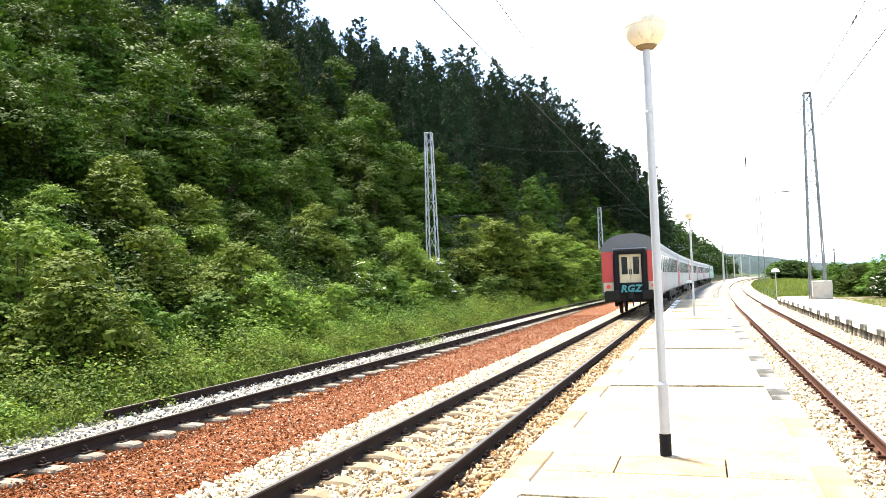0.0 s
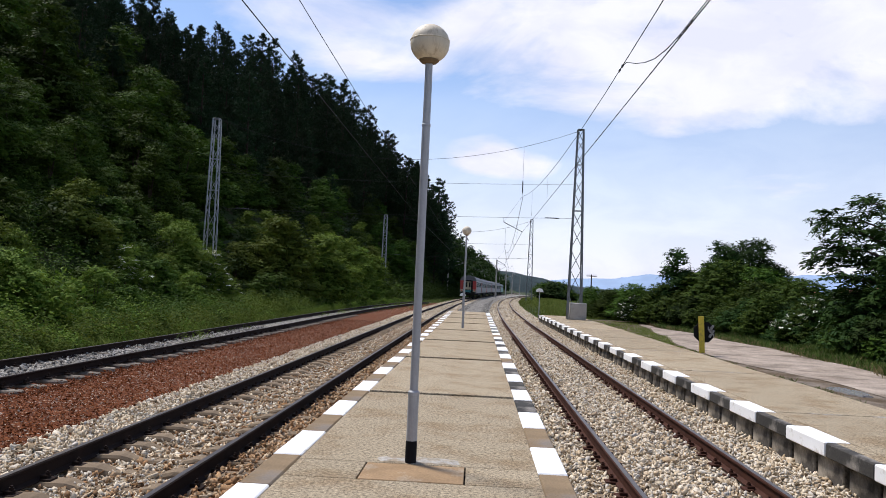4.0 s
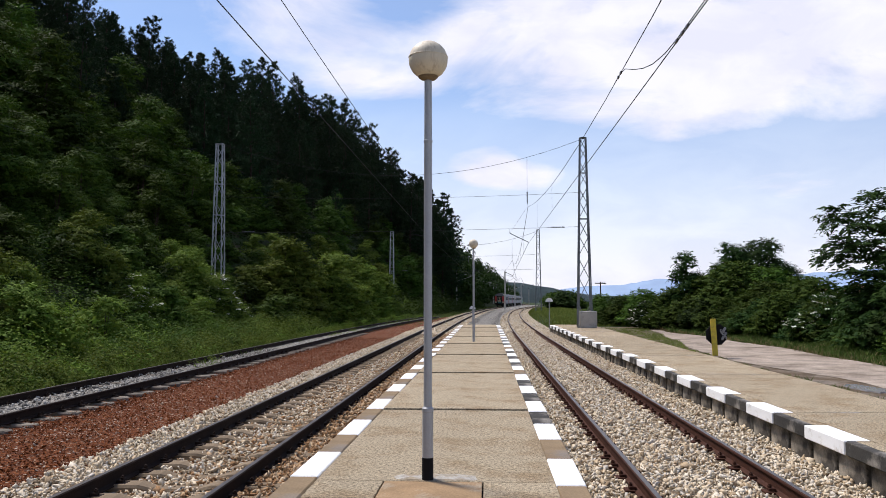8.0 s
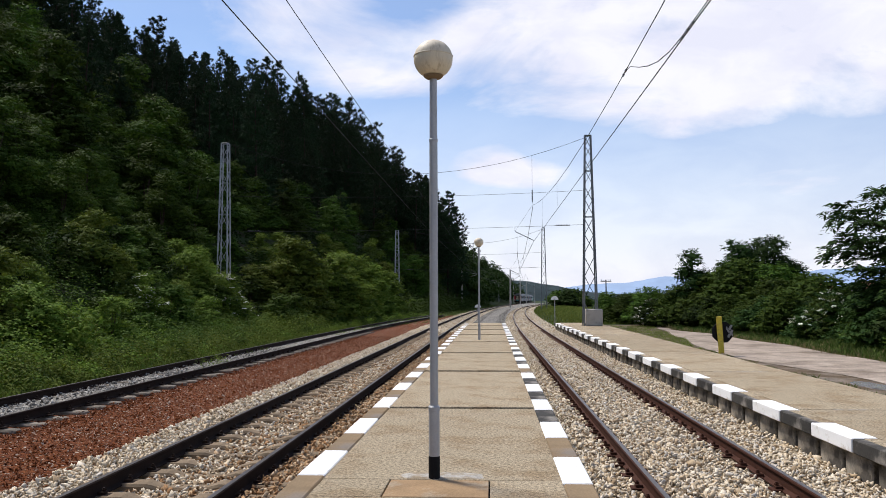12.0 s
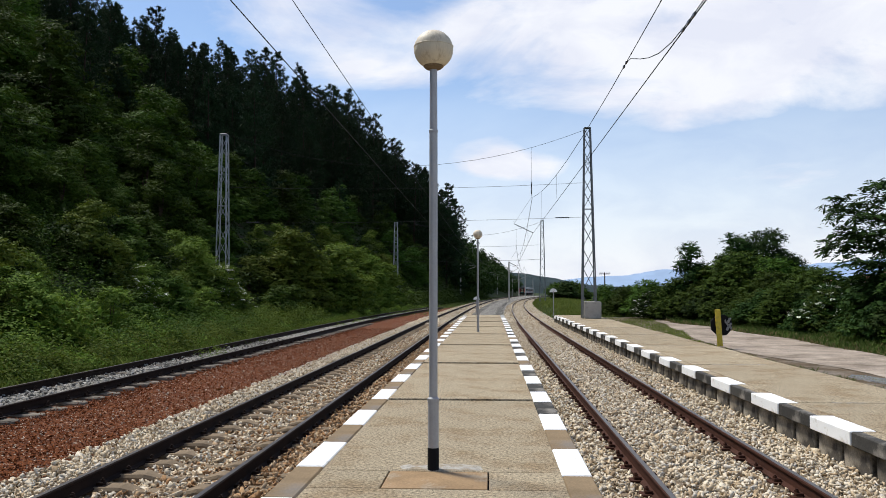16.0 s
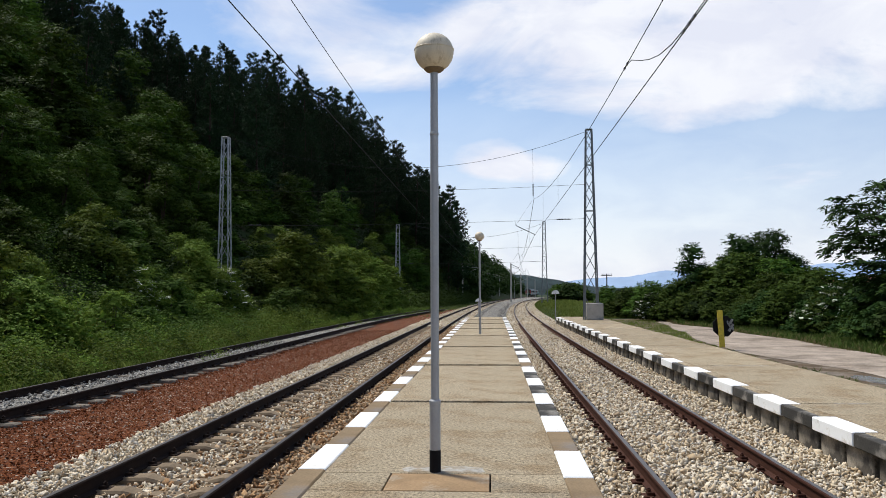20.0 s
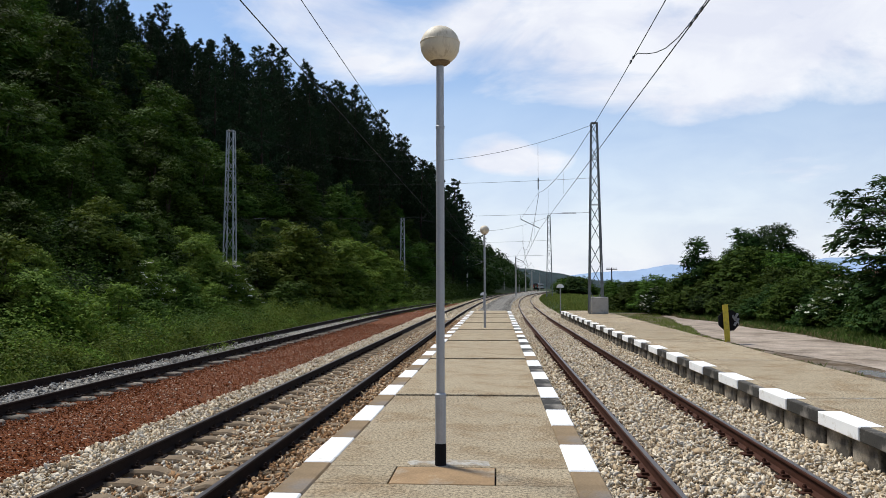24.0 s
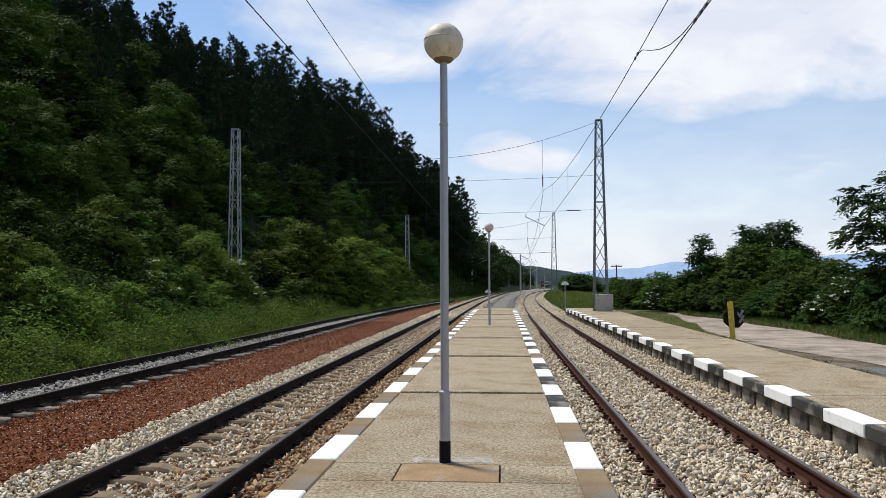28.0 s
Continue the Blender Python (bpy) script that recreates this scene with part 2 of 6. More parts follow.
def leaf_mat(name, a, b, trans=0.22, rough=0.7, tree=0.3):
    """Leaves between the colours a and b, leaf by leaf and tree by tree, lit through from behind."""
    m = bpy.data.materials.new(name)
    m.use_nodes = True
    nt = m.node_tree
    p = nt.nodes["Principled BSDF"]
    out = nt.nodes["Material Output"]
    p.inputs["Roughness"].default_value = rough
    p.inputs["Specular IOR Level"].default_value = 0.06
    g, o = nt.nodes.new("ShaderNodeNewGeometry"), nt.nodes.new("ShaderNodeObjectInfo")
    mix = nt.nodes.new("ShaderNodeMix"); mix.data_type = "RGBA"
    mix.inputs["A"].default_value, mix.inputs["B"].default_value = (*a, 1), (*b, 1)
    nt.links.new(g.outputs["Random Per Island"], mix.inputs["Factor"])
    r = nt.nodes.new("ShaderNodeMapRange"); r.inputs["To Min"].default_value, r.inputs["To Max"].default_value = 1 - tree, 1 + tree
    nt.links.new(o.outputs["Random"], r.inputs["Value"])
    h = nt.nodes.new("ShaderNodeMapRange"); h.inputs["To Min"].default_value, h.inputs["To Max"].default_value = 0.485, 0.515
    nt.links.new(o.outputs["Random"], h.inputs["Value"])
    hsv = nt.nodes.new("ShaderNodeHueSaturation")
    nt.links.new(mix.outputs["Result"], hsv.inputs["Color"]); nt.links.new(r.outputs[0], hsv.inputs["Value"]); nt.links.new(h.outputs[0], hsv.inputs["Hue"])
    nt.links.new(hsv.outputs[0], p.inputs["Base Color"])
    t = nt.nodes.new("ShaderNodeBsdfTranslucent")
    nt.links.new(hsv.outputs[0], t.inputs["Color"])
    ms = nt.nodes.new("ShaderNodeMixShader"); ms.inputs[0].default_value = trans
    nt.links.new(p.outputs[0], ms.inputs[1]); nt.links.new(t.outputs[0], ms.inputs[2])
    nt.links.new(ms.outputs[0], out.inputs["Surface"])
    return m


CONCRETE = mat("platform_concrete", (0.335, 0.275, 0.186), 1.05, 32.0, 90, 0.92, bump=1.0, dist=0.008, rnd=0.07,
               stain=(0.262, 0.195, 0.118), stain_scale=1.3, stain_at=0.55)
PLATE = mat("rusty_concrete", (0.30, 0.20, 0.11), 0.3, 3, 40, 0.9, bump=0.4, stain=(0.36, 0.30, 0.22), stain_scale=2.5, stain_at=0.6)
PATCH = mat("pale_mortar", (0.40, 0.375, 0.33), 0.4, 12, 60, 0.9, bump=0.9, stain=(0.30, 0.24, 0.165), stain_scale=7.0, stain_at=0.50)
WHITE = mat("white_paint", (0.86, 0.86, 0.84), 0.05, 2, 50, 0.6, bump=0.15, dist=0.003, rnd=0.04, stain=(0.60, 0.56, 0.49), stain_scale=7, stain_at=0.64)
BROWN = mat("bare_edge_block", (0.215, 0.155, 0.092), 0.3, 3, 50, 0.9, bump=0.4, dist=0.005, rnd=0.12, stain=(0.17, 0.15, 0.13), stain_scale=1.2, stain_at=0.6)
UNDERLAY = mat("dark_joint_fill", (0.035, 0.03, 0.025), 0.3, 3, 30, 0.95, bump=0.3)
GREYBLOCK = mat("worn_black_edge", (0.055, 0.052, 0.047), 0.35, 3, 40, 0.85, bump=0.4, dist=0.006, rnd=0.2, stain=(0.24, 0.22, 0.19), stain_scale=2.0, stain_at=0.58)
OLDWALL = mat("old_wall_concrete", (0.33, 0.29, 0.23), 0.4, 3, 30, 0.9, bump=0.6, rnd=0.35, stain=(0.07, 0.062, 0.052), stain_scale=1.6, stain_at=0.47)
BLOCK = mat("grey_concrete", (0.45, 0.42, 0.37), 0.2, 1.5, 30, 0.9, bump=0.4, stain=(0.24, 0.22, 0.19), stain_scale=1.3, stain_at=0.6)
SLEEPER = mat("sleeper_concrete", (0.185, 0.138, 0.09), 0.3, 4, 40, 0.9, bump=0.5, rnd=0.15)
OLDSLEEPER = mat("old_sleeper", (0.17, 0.145, 0.115), 0.35, 4, 40, 0.9, bump=0.5, rnd=0.25)
RAILTOP = mat("worn_rail_head", (0.11, 0.095, 0.085), 0.2, 3, 60, 0.4, metal=0.8, bump=0.05)
RUST = mat("dark_rail_rust", (0.019, 0.011, 0.008), 0.35, 5, 60, 0.85, metal=0.0, bump=0.3, dist=0.003)
RUST_R = mat("red_rail_rust", (0.052, 0.021, 0.013), 0.3, 5, 60, 0.8, metal=0.0, bump=0.3, dist=0.003)
STEEL = mat("galvanised_steel", (0.33, 0.34, 0.35), 0.2, 2, 40, 0.5, metal=0.6, bump=0.1)
TOWERSTEEL = mat("weathered_tower_steel", (0.16, 0.17, 0.175), 0.25, 2, 40, 0.55, metal=0.5, bump=0.1)
POLE = mat("grey_pole_paint", (0.36, 0.36, 0.365), 0.12, 3, 50, 0.45, metal=0.25, bump=0.06, dist=0.002)
BLACK = mat("black_paint", (0.010, 0.010, 0.011), 0.2, 3, 40, 0.82)
GLOBE = mat("yellowed_globe_plastic", (0.66, 0.57, 0.42), 0.10, 3, 30, 0.6, bump=0.03, stain=(0.46, 0.37, 0.25), stain_scale=5.0, stain_at=0.60, streak=(4.0, 4.0, 0.6))
WIRE = mat("copper_wire_patina", (0.026, 0.028, 0.027), 0.2, 5, 50, 0.8, metal=0.0, bump=0)
INSUL = mat("dark_insulator", (0.03, 0.028, 0.03), 0.2, 5, 50, 0.3, bump=0)
YELLOW = mat("yellow_paint", (0.55, 0.42, 0.03), 0.2, 6, 40, 0.6, bump=0.2, stain=(0.25, 0.21, 0.05), stain_scale=7, stain_at=0.58)
FILM = mat("black_film", (0.015, 0.015, 0.017), 0.3, 8, 20, 0.3, bump=0.9, dist=0.05)
CONPOLE = mat("pole_concrete", (0.42, 0.40, 0.37), 0.15, 2, 30, 0.85, bump=0.2)
MUD = mat("dark_mud", (0.105, 0.075, 0.046), 0.5, 2.5, 25, 0.85, bump=0.8, dist=0.03, stain=(0.20, 0.165, 0.13), stain_scale=0.8, stain_at=0.55)
ROAD = mat("pale_asphalt", (0.325, 0.268, 0.215), 0.5, 1.4, 22, 0.9, bump=0.5, dist=0.02, stain=(0.17, 0.135, 0.10), stain_scale=0.5, stain_at=0.56)
SOIL = mat("dry_soil", (0.042, 0.034, 0.020), 0.4, 0.7, 12, 0.95, bump=0.7, dist=0.03, stain=(0.03, 0.05, 0.014), stain_scale=0.4, stain_at=0.45)
# pale base colour stands in for the sky's reflection
PALE_WATER = mat("puddle", (0.34, 0.335, 0.33), 0.1, 1, 10, 0.03, bump=0.0)
PINEBARK = mat("pine_bark", (0.035, 0.026, 0.02), 0.4, 3, 25, 0.95, bump=0.8, dist=0.02)
BARK = mat("bark", (0.06, 0.045, 0.034), 0.4, 3, 25, 0.95, bump=0.8, dist=0.02)
B_STOPS = [(0.0, (0.15, 0.11, 0.07)), (0.12, (0.43, 0.32, 0.20)), (0.45, (0.60, 0.50, 0.355)), (0.75, (0.72, 0.63, 0.49)), (1.0, (0.50, 0.46, 0.40))]
O_STOPS = [(0.0, (0.13, 0.08, 0.042)), (0.3, (0.31, 0.17, 0.08)), (0.6, (0.42, 0.27, 0.145)), (1.0, (0.50, 0.40, 0.28))]
R_STOPS = [(0.0, (0.075, 0.021, 0.006)), (0.5, (0.15, 0.041, 0.011)), (0.92, (0.22, 0.072, 0.021)), (0.95, (0.38, 0.28, 0.2)), (1.0, (0.45, 0.40, 0.34))]
G_STOPS = [(0.0, (0.06, 0.055, 0.05)), (0.5, (0.24, 0.225, 0.20)), (1.0, (0.46, 0.44, 0.40))]
# stone colours darkened for the bed, painted shade between loose stones
SHADED_BED_STOPS = [(p, tuple(0.72 * q for q in c)) for p, c in B_STOPS]
BALLAST, BALLAST_BED = stone_mat("ballast_stone", B_STOPS), stone_mat("ballast_bed", SHADED_BED_STOPS, island=False)
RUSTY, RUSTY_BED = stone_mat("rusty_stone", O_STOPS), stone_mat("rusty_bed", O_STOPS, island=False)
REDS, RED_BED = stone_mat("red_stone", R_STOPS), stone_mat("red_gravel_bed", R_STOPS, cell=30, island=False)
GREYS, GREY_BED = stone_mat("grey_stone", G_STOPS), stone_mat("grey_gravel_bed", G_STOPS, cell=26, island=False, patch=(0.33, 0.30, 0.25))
LEAF = leaf_mat("broad_leaf", (0.024, 0.052, 0.006), (0.066, 0.106, 0.013), trans=0.2, tree=0.38)
LEAF_LIGHT = leaf_mat("light_leaf", (0.058, 0.106, 0.011), (0.142, 0.190, 0.028), trans=0.28)
LEAF_HILL = leaf_mat("hill_leaf", (0.024, 0.054, 0.006), (0.064, 0.106, 0.014), trans=0.2, tree=0.42)
LEAF_DARK = leaf_mat("dark_leaf", (0.013, 0.033, 0.006), (0.033, 0.060, 0.011), trans=0.14)
NEEDLE = leaf_mat("pine_needles", (0.009, 0.021, 0.009), (0.021, 0.040, 0.015), trans=0.08)
GRASS = leaf_mat("grass_blade", (0.05, 0.085, 0.014), (0.125, 0.145, 0.04))
MEADOW = leaf_mat("meadow_blade", (0.10, 0.145, 0.022), (0.22, 0.25, 0.06))
STRAW = leaf_mat("dry_grass", (0.22, 0.18, 0.08), (0.32, 0.27, 0.13))
PETAL = leaf_mat("white_blossom", (0.62, 0.62, 0.50), (0.78, 0.77, 0.68))
# woods green turned bluish, distance haze put into the colour
HAZED_GREEN = mat("far_woods_hazed_green", (0.022, 0.034, 0.036), 0.75, 0.03, 0.25, 0.95, bump=0)
# far haze is put into the mountains' pale blue colour
HAZED_HILL = mat("blue_haze_tint", (0.27, 0.36, 0.50), 0.12, 0.002, 0.01, 1.0, bump=0)
RED = mat("coach_red", (0.36, 0.028, 0.024), 0.12, 1, 20, 0.45, bump=0.03)
SILVER = mat("coach_pale_grey", (0.23, 0.235, 0.24), 0.12, 0.6, 15, 0.5, metal=0.1, bump=0.03, stain=(0.17, 0.165, 0.165), stain_scale=0.4, stain_at=0.6)
ROOF = mat("coach_roof_grey", (0.10, 0.105, 0.11), 0.2, 0.5, 10, 0.6, metal=0.2, bump=0.05)
CREAM = mat("coach_cream", (0.42, 0.36, 0.24), 0.12, 2, 20, 0.5, bump=0.03)
UNDER = mat("undercarriage_black", (0.015, 0.014, 0.013), 0.4, 3, 20, 0.8, bump=0.2)
GLASS = mat("dark_window_glass", (0.012, 0.014, 0.016), 0.1, 1, 10, 0.08, bump=0)
TEAL = mat("teal_spray_paint", (0.05, 0.26, 0.27), 0.2, 6, 30, 0.6, bump=0)
LOCO = mat("loco_green", (0.10, 0.27, 0.22), 0.12, 1, 20, 0.45, bump=0.03)
TAIL = mat("tail_lamp_red", (0.6, 0.05, 0.03), 0.05, 1, 10, 0.3, bump=0)
HOUSEWALL = mat("pale_house_wall", (0.55, 0.50, 0.43), 0.1, 0.5, 6, 0.9, bump=0.1)
ROOFTILE = mat("red_roof_tile", (0.33, 0.16, 0.11), 0.2, 0.6, 6, 0.85, bump=0.2)
WOODPOLE = mat("tarred_wood_pole", (0.06, 0.05, 0.042), 0.3, 2, 20, 0.9, bump=0.3)

# ---- mesh helpers ----


class Geo:
    """Collects vertices and faces of one mesh."""

    def __init__(self):
        self.v, self.f, self.m = [], [], []

    def add(self, vs, fs, mi=0):
        n = len(self.v)
        self.v.extend(tuple(p) for p in vs)
        self.f.extend(tuple(i + n for i in q) for q in fs)
        self.m.extend([mi] * len(fs))
        return self

    def box(self, c, s, rot=None, bevel=0.0, mi=0):
        """A box of size s about c, edges chamfered."""
        hx, hy, hz = s[0] / 2, s[1] / 2, s[2] / 2
        if bevel <= 0:
            vs = [Vector((x, y, z)) for z in (-hz, hz) for y in (-hy, hy) for x in (-hx, hx)]
            fs = [(0, 2, 3, 1), (4, 5, 7, 6), (0, 1, 5, 4), (2, 6, 7, 3), (0, 4, 6, 2), (1, 3, 7, 5)]
        else:
            b = min(bevel, hx * 0.9, hy * 0.9, hz * 0.9)
            vs, idx = [], {}
            for sx in (-1, 1):
                for sy in (-1, 1):
                    for sz in (-1, 1):
                        for k in range(3):
                            p = [sx * hx, sy * hy, sz * hz]
                            for j in range(3):
                                if j != k:
                                    p[j] -= (sx, sy, sz)[j] * b
                            idx[(sx, sy, sz, k)] = len(vs)
                            vs.append(Vector(p))
            fs = []
            for k in range(3):
                a, c2 = (k + 1) % 3, (k + 2) % 3
                for s0 in (-1, 1):
                    q = []
                    for u, w in ((-1, -1), (1, -1), (1, 1), (-1, 1)):
                        sg = [0, 0, 0]
                        sg[k], sg[a], sg[c2] = s0, u, w
                        q.append(idx[(*sg, k)])
                    fs.append(tuple(q) if s0 > 0 else tuple(reversed(q)))
                    for s1 in (-1, 1):
                        e = []
                        for w, kk in ((-1, k), (1, k), (1, a), (-1, a)):
                            sg = [0, 0, 0]
                            sg[k], sg[a], sg[c2] = s0, s1, w
                            e.append(idx[(*sg, kk)])
                        fs.append(tuple(e) if s0 * s1 < 0 else tuple(reversed(e)))
            for sx in (-1, 1):
                for sy in (-1, 1):
                    for sz in (-1, 1):
                        t = [idx[(sx, sy, sz, k)] for k in range(3)]
                        fs.append(tuple(t) if sx * sy * sz > 0 else tuple(reversed(t)))
        if rot is not None:
            vs = [rot @ p for p in vs]
        cc = Vector(c)
        return self.add([p + cc for p in vs], fs, mi)

    def tube(self, pts, r, n=8, cap=True, mi=0):
        """A round bar along pts; r: one radius or one for each point."""
        pts = [Vector(p) for p in pts]
        rs = r if isinstance(r, (list, tuple)) else [r] * len(pts)
        vs, fs = [], []
        for i, p in enumerate(pts):
            d = (pts[min(i + 1, len(pts) - 1)] - pts[max(i - 1, 0)]).normalized()
            up = Vector((0, 0, 1)) if abs(d.z) < 0.95 else Vector((0, 1, 0))
            a = d.cross(up).normalized()
            b = a.cross(d)
            for k in range(n):
                t = 2 * math.pi * k / n
                vs.append(p + (a * math.cos(t) + b * math.sin(t)) * rs[i])
        for i in range(len(pts) - 1):
            for k in range(n):
                k2 = (k + 1) % n
                fs.append((i * n + k, i * n + k2, (i + 1) * n + k2, (i + 1) * n + k))
        if cap:
            fs.append(tuple(range(n - 1, -1, -1)))
            fs.append(tuple(range((len(pts) - 1) * n, len(pts) * n)))
        return self.add(vs, fs, mi)

    def lathe(self, prof, c=(0, 0, 0), n=24, mi=0):
        """prof: (radius, height) from bottom to top, turned about z."""
        vs, fs = [], []
        for r, z in prof:
            for k in range(n):
                t = 2 * math.pi * k / n
                vs.append((c[0] + r * math.cos(t), c[1] + r * math.sin(t), c[2] + z))
        for i in range(len(prof) - 1):
            for k in range(n):
                k2 = (k + 1) % n
                fs.append((i * n + k, i * n + k2, (i + 1) * n + k2, (i + 1) * n + k))
        fs.append(tuple(range(n - 1, -1, -1)))
        fs.append(tuple(range((len(prof) - 1) * n, len(prof) * n)))
        return self.add(vs, fs, mi)

    def sweep(self, section, rows, mi=0):
        """A closed section [(side, height)] carried along rows of (x, y, z, heading in radians from +y to +x)."""
        n, vs, fs = len(section), [], []
        for x, y, z, h in rows:
            c, s = math.cos(h), math.sin(h)
            for u, w in section:
                vs.append((x + u * c, y - u * s, z + w))
        for i in range(len(rows) - 1):
            for k in range(n):
                k2 = (k + 1) % n
                fs.append((i * n + k, (i + 1) * n + k, (i + 1) * n + k2, i * n + k2))
        fs.append(tuple(range(n)))
        fs.append(tuple(range((len(rows) - 1) * n, len(rows) * n))[::-1])
        return self.add(vs, fs, mi)

    def mesh(self, name, mats, smooth=False):
        me = bpy.data.meshes.new(name)
        me.from_pydata([tuple(p) for p in self.v], [], self.f)
        for m in (mats if isinstance(mats, (list, tuple)) else [mats]):
            me.materials.append(m)
        if any(self.m):
            me.polygons.foreach_set("material_index", self.m)
        if smooth:
            me.polygons.foreach_set("use_smooth", [True] * len(me.polygons))
        me.update()
        return me


def part(name, geo, material, parent=None, label="", smooth=False, at=None):
    """One mesh object, from a Geo or a mesh, under a thing or under a part of it."""
    me = geo.mesh(name, material, smooth) if isinstance(geo, Geo) else geo
    ob = new(name, me)
    if parent is not None:
        ob.parent = parent
    if at is not None:
        ob.matrix_basis = at
    if label:
        ob["label"] = label
    return ob


def thing(name, at, label, category, group="", kind=""):
    ob = new(name)
    ob.empty_display_size = 0.3
    ob.matrix_basis = at
    return tagged(ob, label, category, group, kind)


def cloud_mesh(name, verts, faces, material, mi=None):
    """A mesh from numpy arrays: verts (n, 3), faces (m, 3 or 4)."""
    me = bpy.data.meshes.new(name)
    k = faces.shape[1]
    me.vertices.add(len(verts)); me.vertices.foreach_set("co", verts.astype(np.float32).ravel())
    me.loops.add(faces.size); me.loops.foreach_set("vertex_index", faces.astype(np.int32).ravel())
    me.polygons.add(len(faces)); me.polygons.foreach_set("loop_start", np.arange(0, faces.size, k, dtype=np.int32))
    for m in (material if isinstance(material, (list, tuple)) else [material]):
        me.materials.append(m)
    if mi is not None:
        me.polygons.foreach_set("material_index", np.asarray(mi, dtype=np.int32))
    me.update(calc_edges=True)
    return me


# ---- the plan: three tracks, straight at the platforms, then bending to the right ----
RAIL_Z = -0.325
LEFT_X, RIGHT_X, SIDING_X = -3.34, 2.62, -8.78


def bend(y, radius=2700.0, start=38.0):
    d = np.maximum(0.0, np.asarray(y, float) - start)
    arc = 262.0 - start
    return np.where(d > arc, arc * arc + 2 * arc * (d - arc), d * d) / (2 * radius)


def left_x(y): return float(LEFT_X + bend(y))
def right_x(y): return float(RIGHT_X + bend(y, 1900.0))
def siding_x(y): return float(SIDING_X + bend(y, 2700.0, 48.0) + max(0.0, min(y, 100) - 40) ** 2 * 0.0006)


def smoothstep(a, b, x):
    t = np.clip((np.asarray(x, float) - a) / (b - a), 0, 1)
    return t * t * (3 - 2 * t)


def hill_foot(y):
    """x of the hill's foot."""
    return LEFT_X + bend(np.minimum(y, 700)) - 9.3 + 3.2 * smoothstep(60, 150, y)


def ground_z(x, y):
    """Height of the land."""
    x, y = np.asarray(x, float), np.asarray(y, float)
    d = np.maximum(0, hill_foot(y) - x)
    slope = 0.57 + 0.50 * smoothstep(20, 150, y)
    top = np.maximum(3, 46 - 0.125 * np.maximum(0, y - 150))
    rise = d * slope * smoothstep(-1, 7, d)
    z = -0.52 + top * np.tanh(rise / top)
    z = z + 0.35 * np.sin(x * 0.31 + 1) * np.sin(y * 0.23) * smoothstep(2, 9, d)
    right = smoothstep(0.2, 1.2, x - (RIGHT_X + bend(np.minimum(y, 1200), 1900.0) + 1.9))
    z = z - 0.28 * (1 - right) * smoothstep(0.3, 1.2, x - (SIDING_X + bend(np.minimum(y, 1200)) - 1.4)) + right * 0.38
    # low bank by the right-hand track, past the platform
    b = x - (RIGHT_X + bend(np.minimum(y, 1200), 1900.0) + 6.5)
    z = z + 0.4 * np.exp(-(b / 4.0) ** 2) * smoothstep(55, 90, y)
    return z


def build_ground():
    xs = np.concatenate([-np.geomspace(900, 60, 14), np.arange(-56, -13, 2.0), np.arange(-13, 14, 0.5), np.arange(14, 60, 3.0), np.geomspace(62, 5000, 24)])
    ys = np.concatenate([-np.geomspace(600, 30, 8), np.arange(-25, 70, 1.0), np.arange(70, 420, 6.0), np.geomspace(430, 5000, 22)])
    X, Y = np.meshgrid(xs, ys, indexing="ij")
    Z = ground_z(X, Y)
    v = np.stack([X, Y, Z], -1).reshape(-1, 3)
    i, j = np.meshgrid(np.arange(len(xs) - 1), np.arange(len(ys) - 1), indexing="ij")
    a = (i * len(ys) + j).ravel()
    f = np.stack([a, a + len(ys), a + len(ys) + 1, a + 1], -1)
    ob = new("ground", cloud_mesh("ground", v, f, SOIL))
    tagged(ob, "brown soil and thin green turf rising to a steep hill", "ground", kind="structure")


build_ground()


def strip(name, x0, x1, y0, y1, z, material, label, category, step=2.0, crown=None, cols=10):
    """A sheet of gravel or paving between two edge functions of y."""
    ys = np.arange(y0, y1 + step, step)
    us = np.linspace(0, 1, cols)
    vs, n = [], len(us)
    rng = np.random.default_rng(len(name))
    for y in ys:
        for u in us:
            a, b = x0(y), x1(y)
            zz = z + (crown(u) if crown else 0) + (rng.random() - 0.5) * 0.012
            vs.append((a + (b - a) * u, y, zz))
    fs = [(i * n + k, i * n + k + 1, (i + 1) * n + k + 1, (i + 1) * n + k) for i in range(len(ys) - 1) for k in range(n - 1)]
    ob = new(name, cloud_mesh(name, np.array(vs), np.array(fs), material))
    return tagged(ob, label, category, kind="structure")


BED_Z = -0.555
edge_drop = lambda u: -0.13 * max(0, 0.12 - u) / 0.12
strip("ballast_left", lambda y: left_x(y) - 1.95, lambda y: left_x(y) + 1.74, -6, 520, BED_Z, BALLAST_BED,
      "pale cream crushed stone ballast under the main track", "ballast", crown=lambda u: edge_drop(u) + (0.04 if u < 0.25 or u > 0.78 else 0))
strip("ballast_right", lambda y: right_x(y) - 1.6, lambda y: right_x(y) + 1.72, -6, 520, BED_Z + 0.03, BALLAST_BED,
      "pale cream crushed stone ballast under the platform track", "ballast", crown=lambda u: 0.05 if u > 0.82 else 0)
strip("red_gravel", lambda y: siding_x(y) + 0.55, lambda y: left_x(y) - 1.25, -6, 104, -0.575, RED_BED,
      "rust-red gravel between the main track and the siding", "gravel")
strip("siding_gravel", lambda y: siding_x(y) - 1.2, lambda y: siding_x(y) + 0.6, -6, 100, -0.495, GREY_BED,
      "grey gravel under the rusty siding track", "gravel")
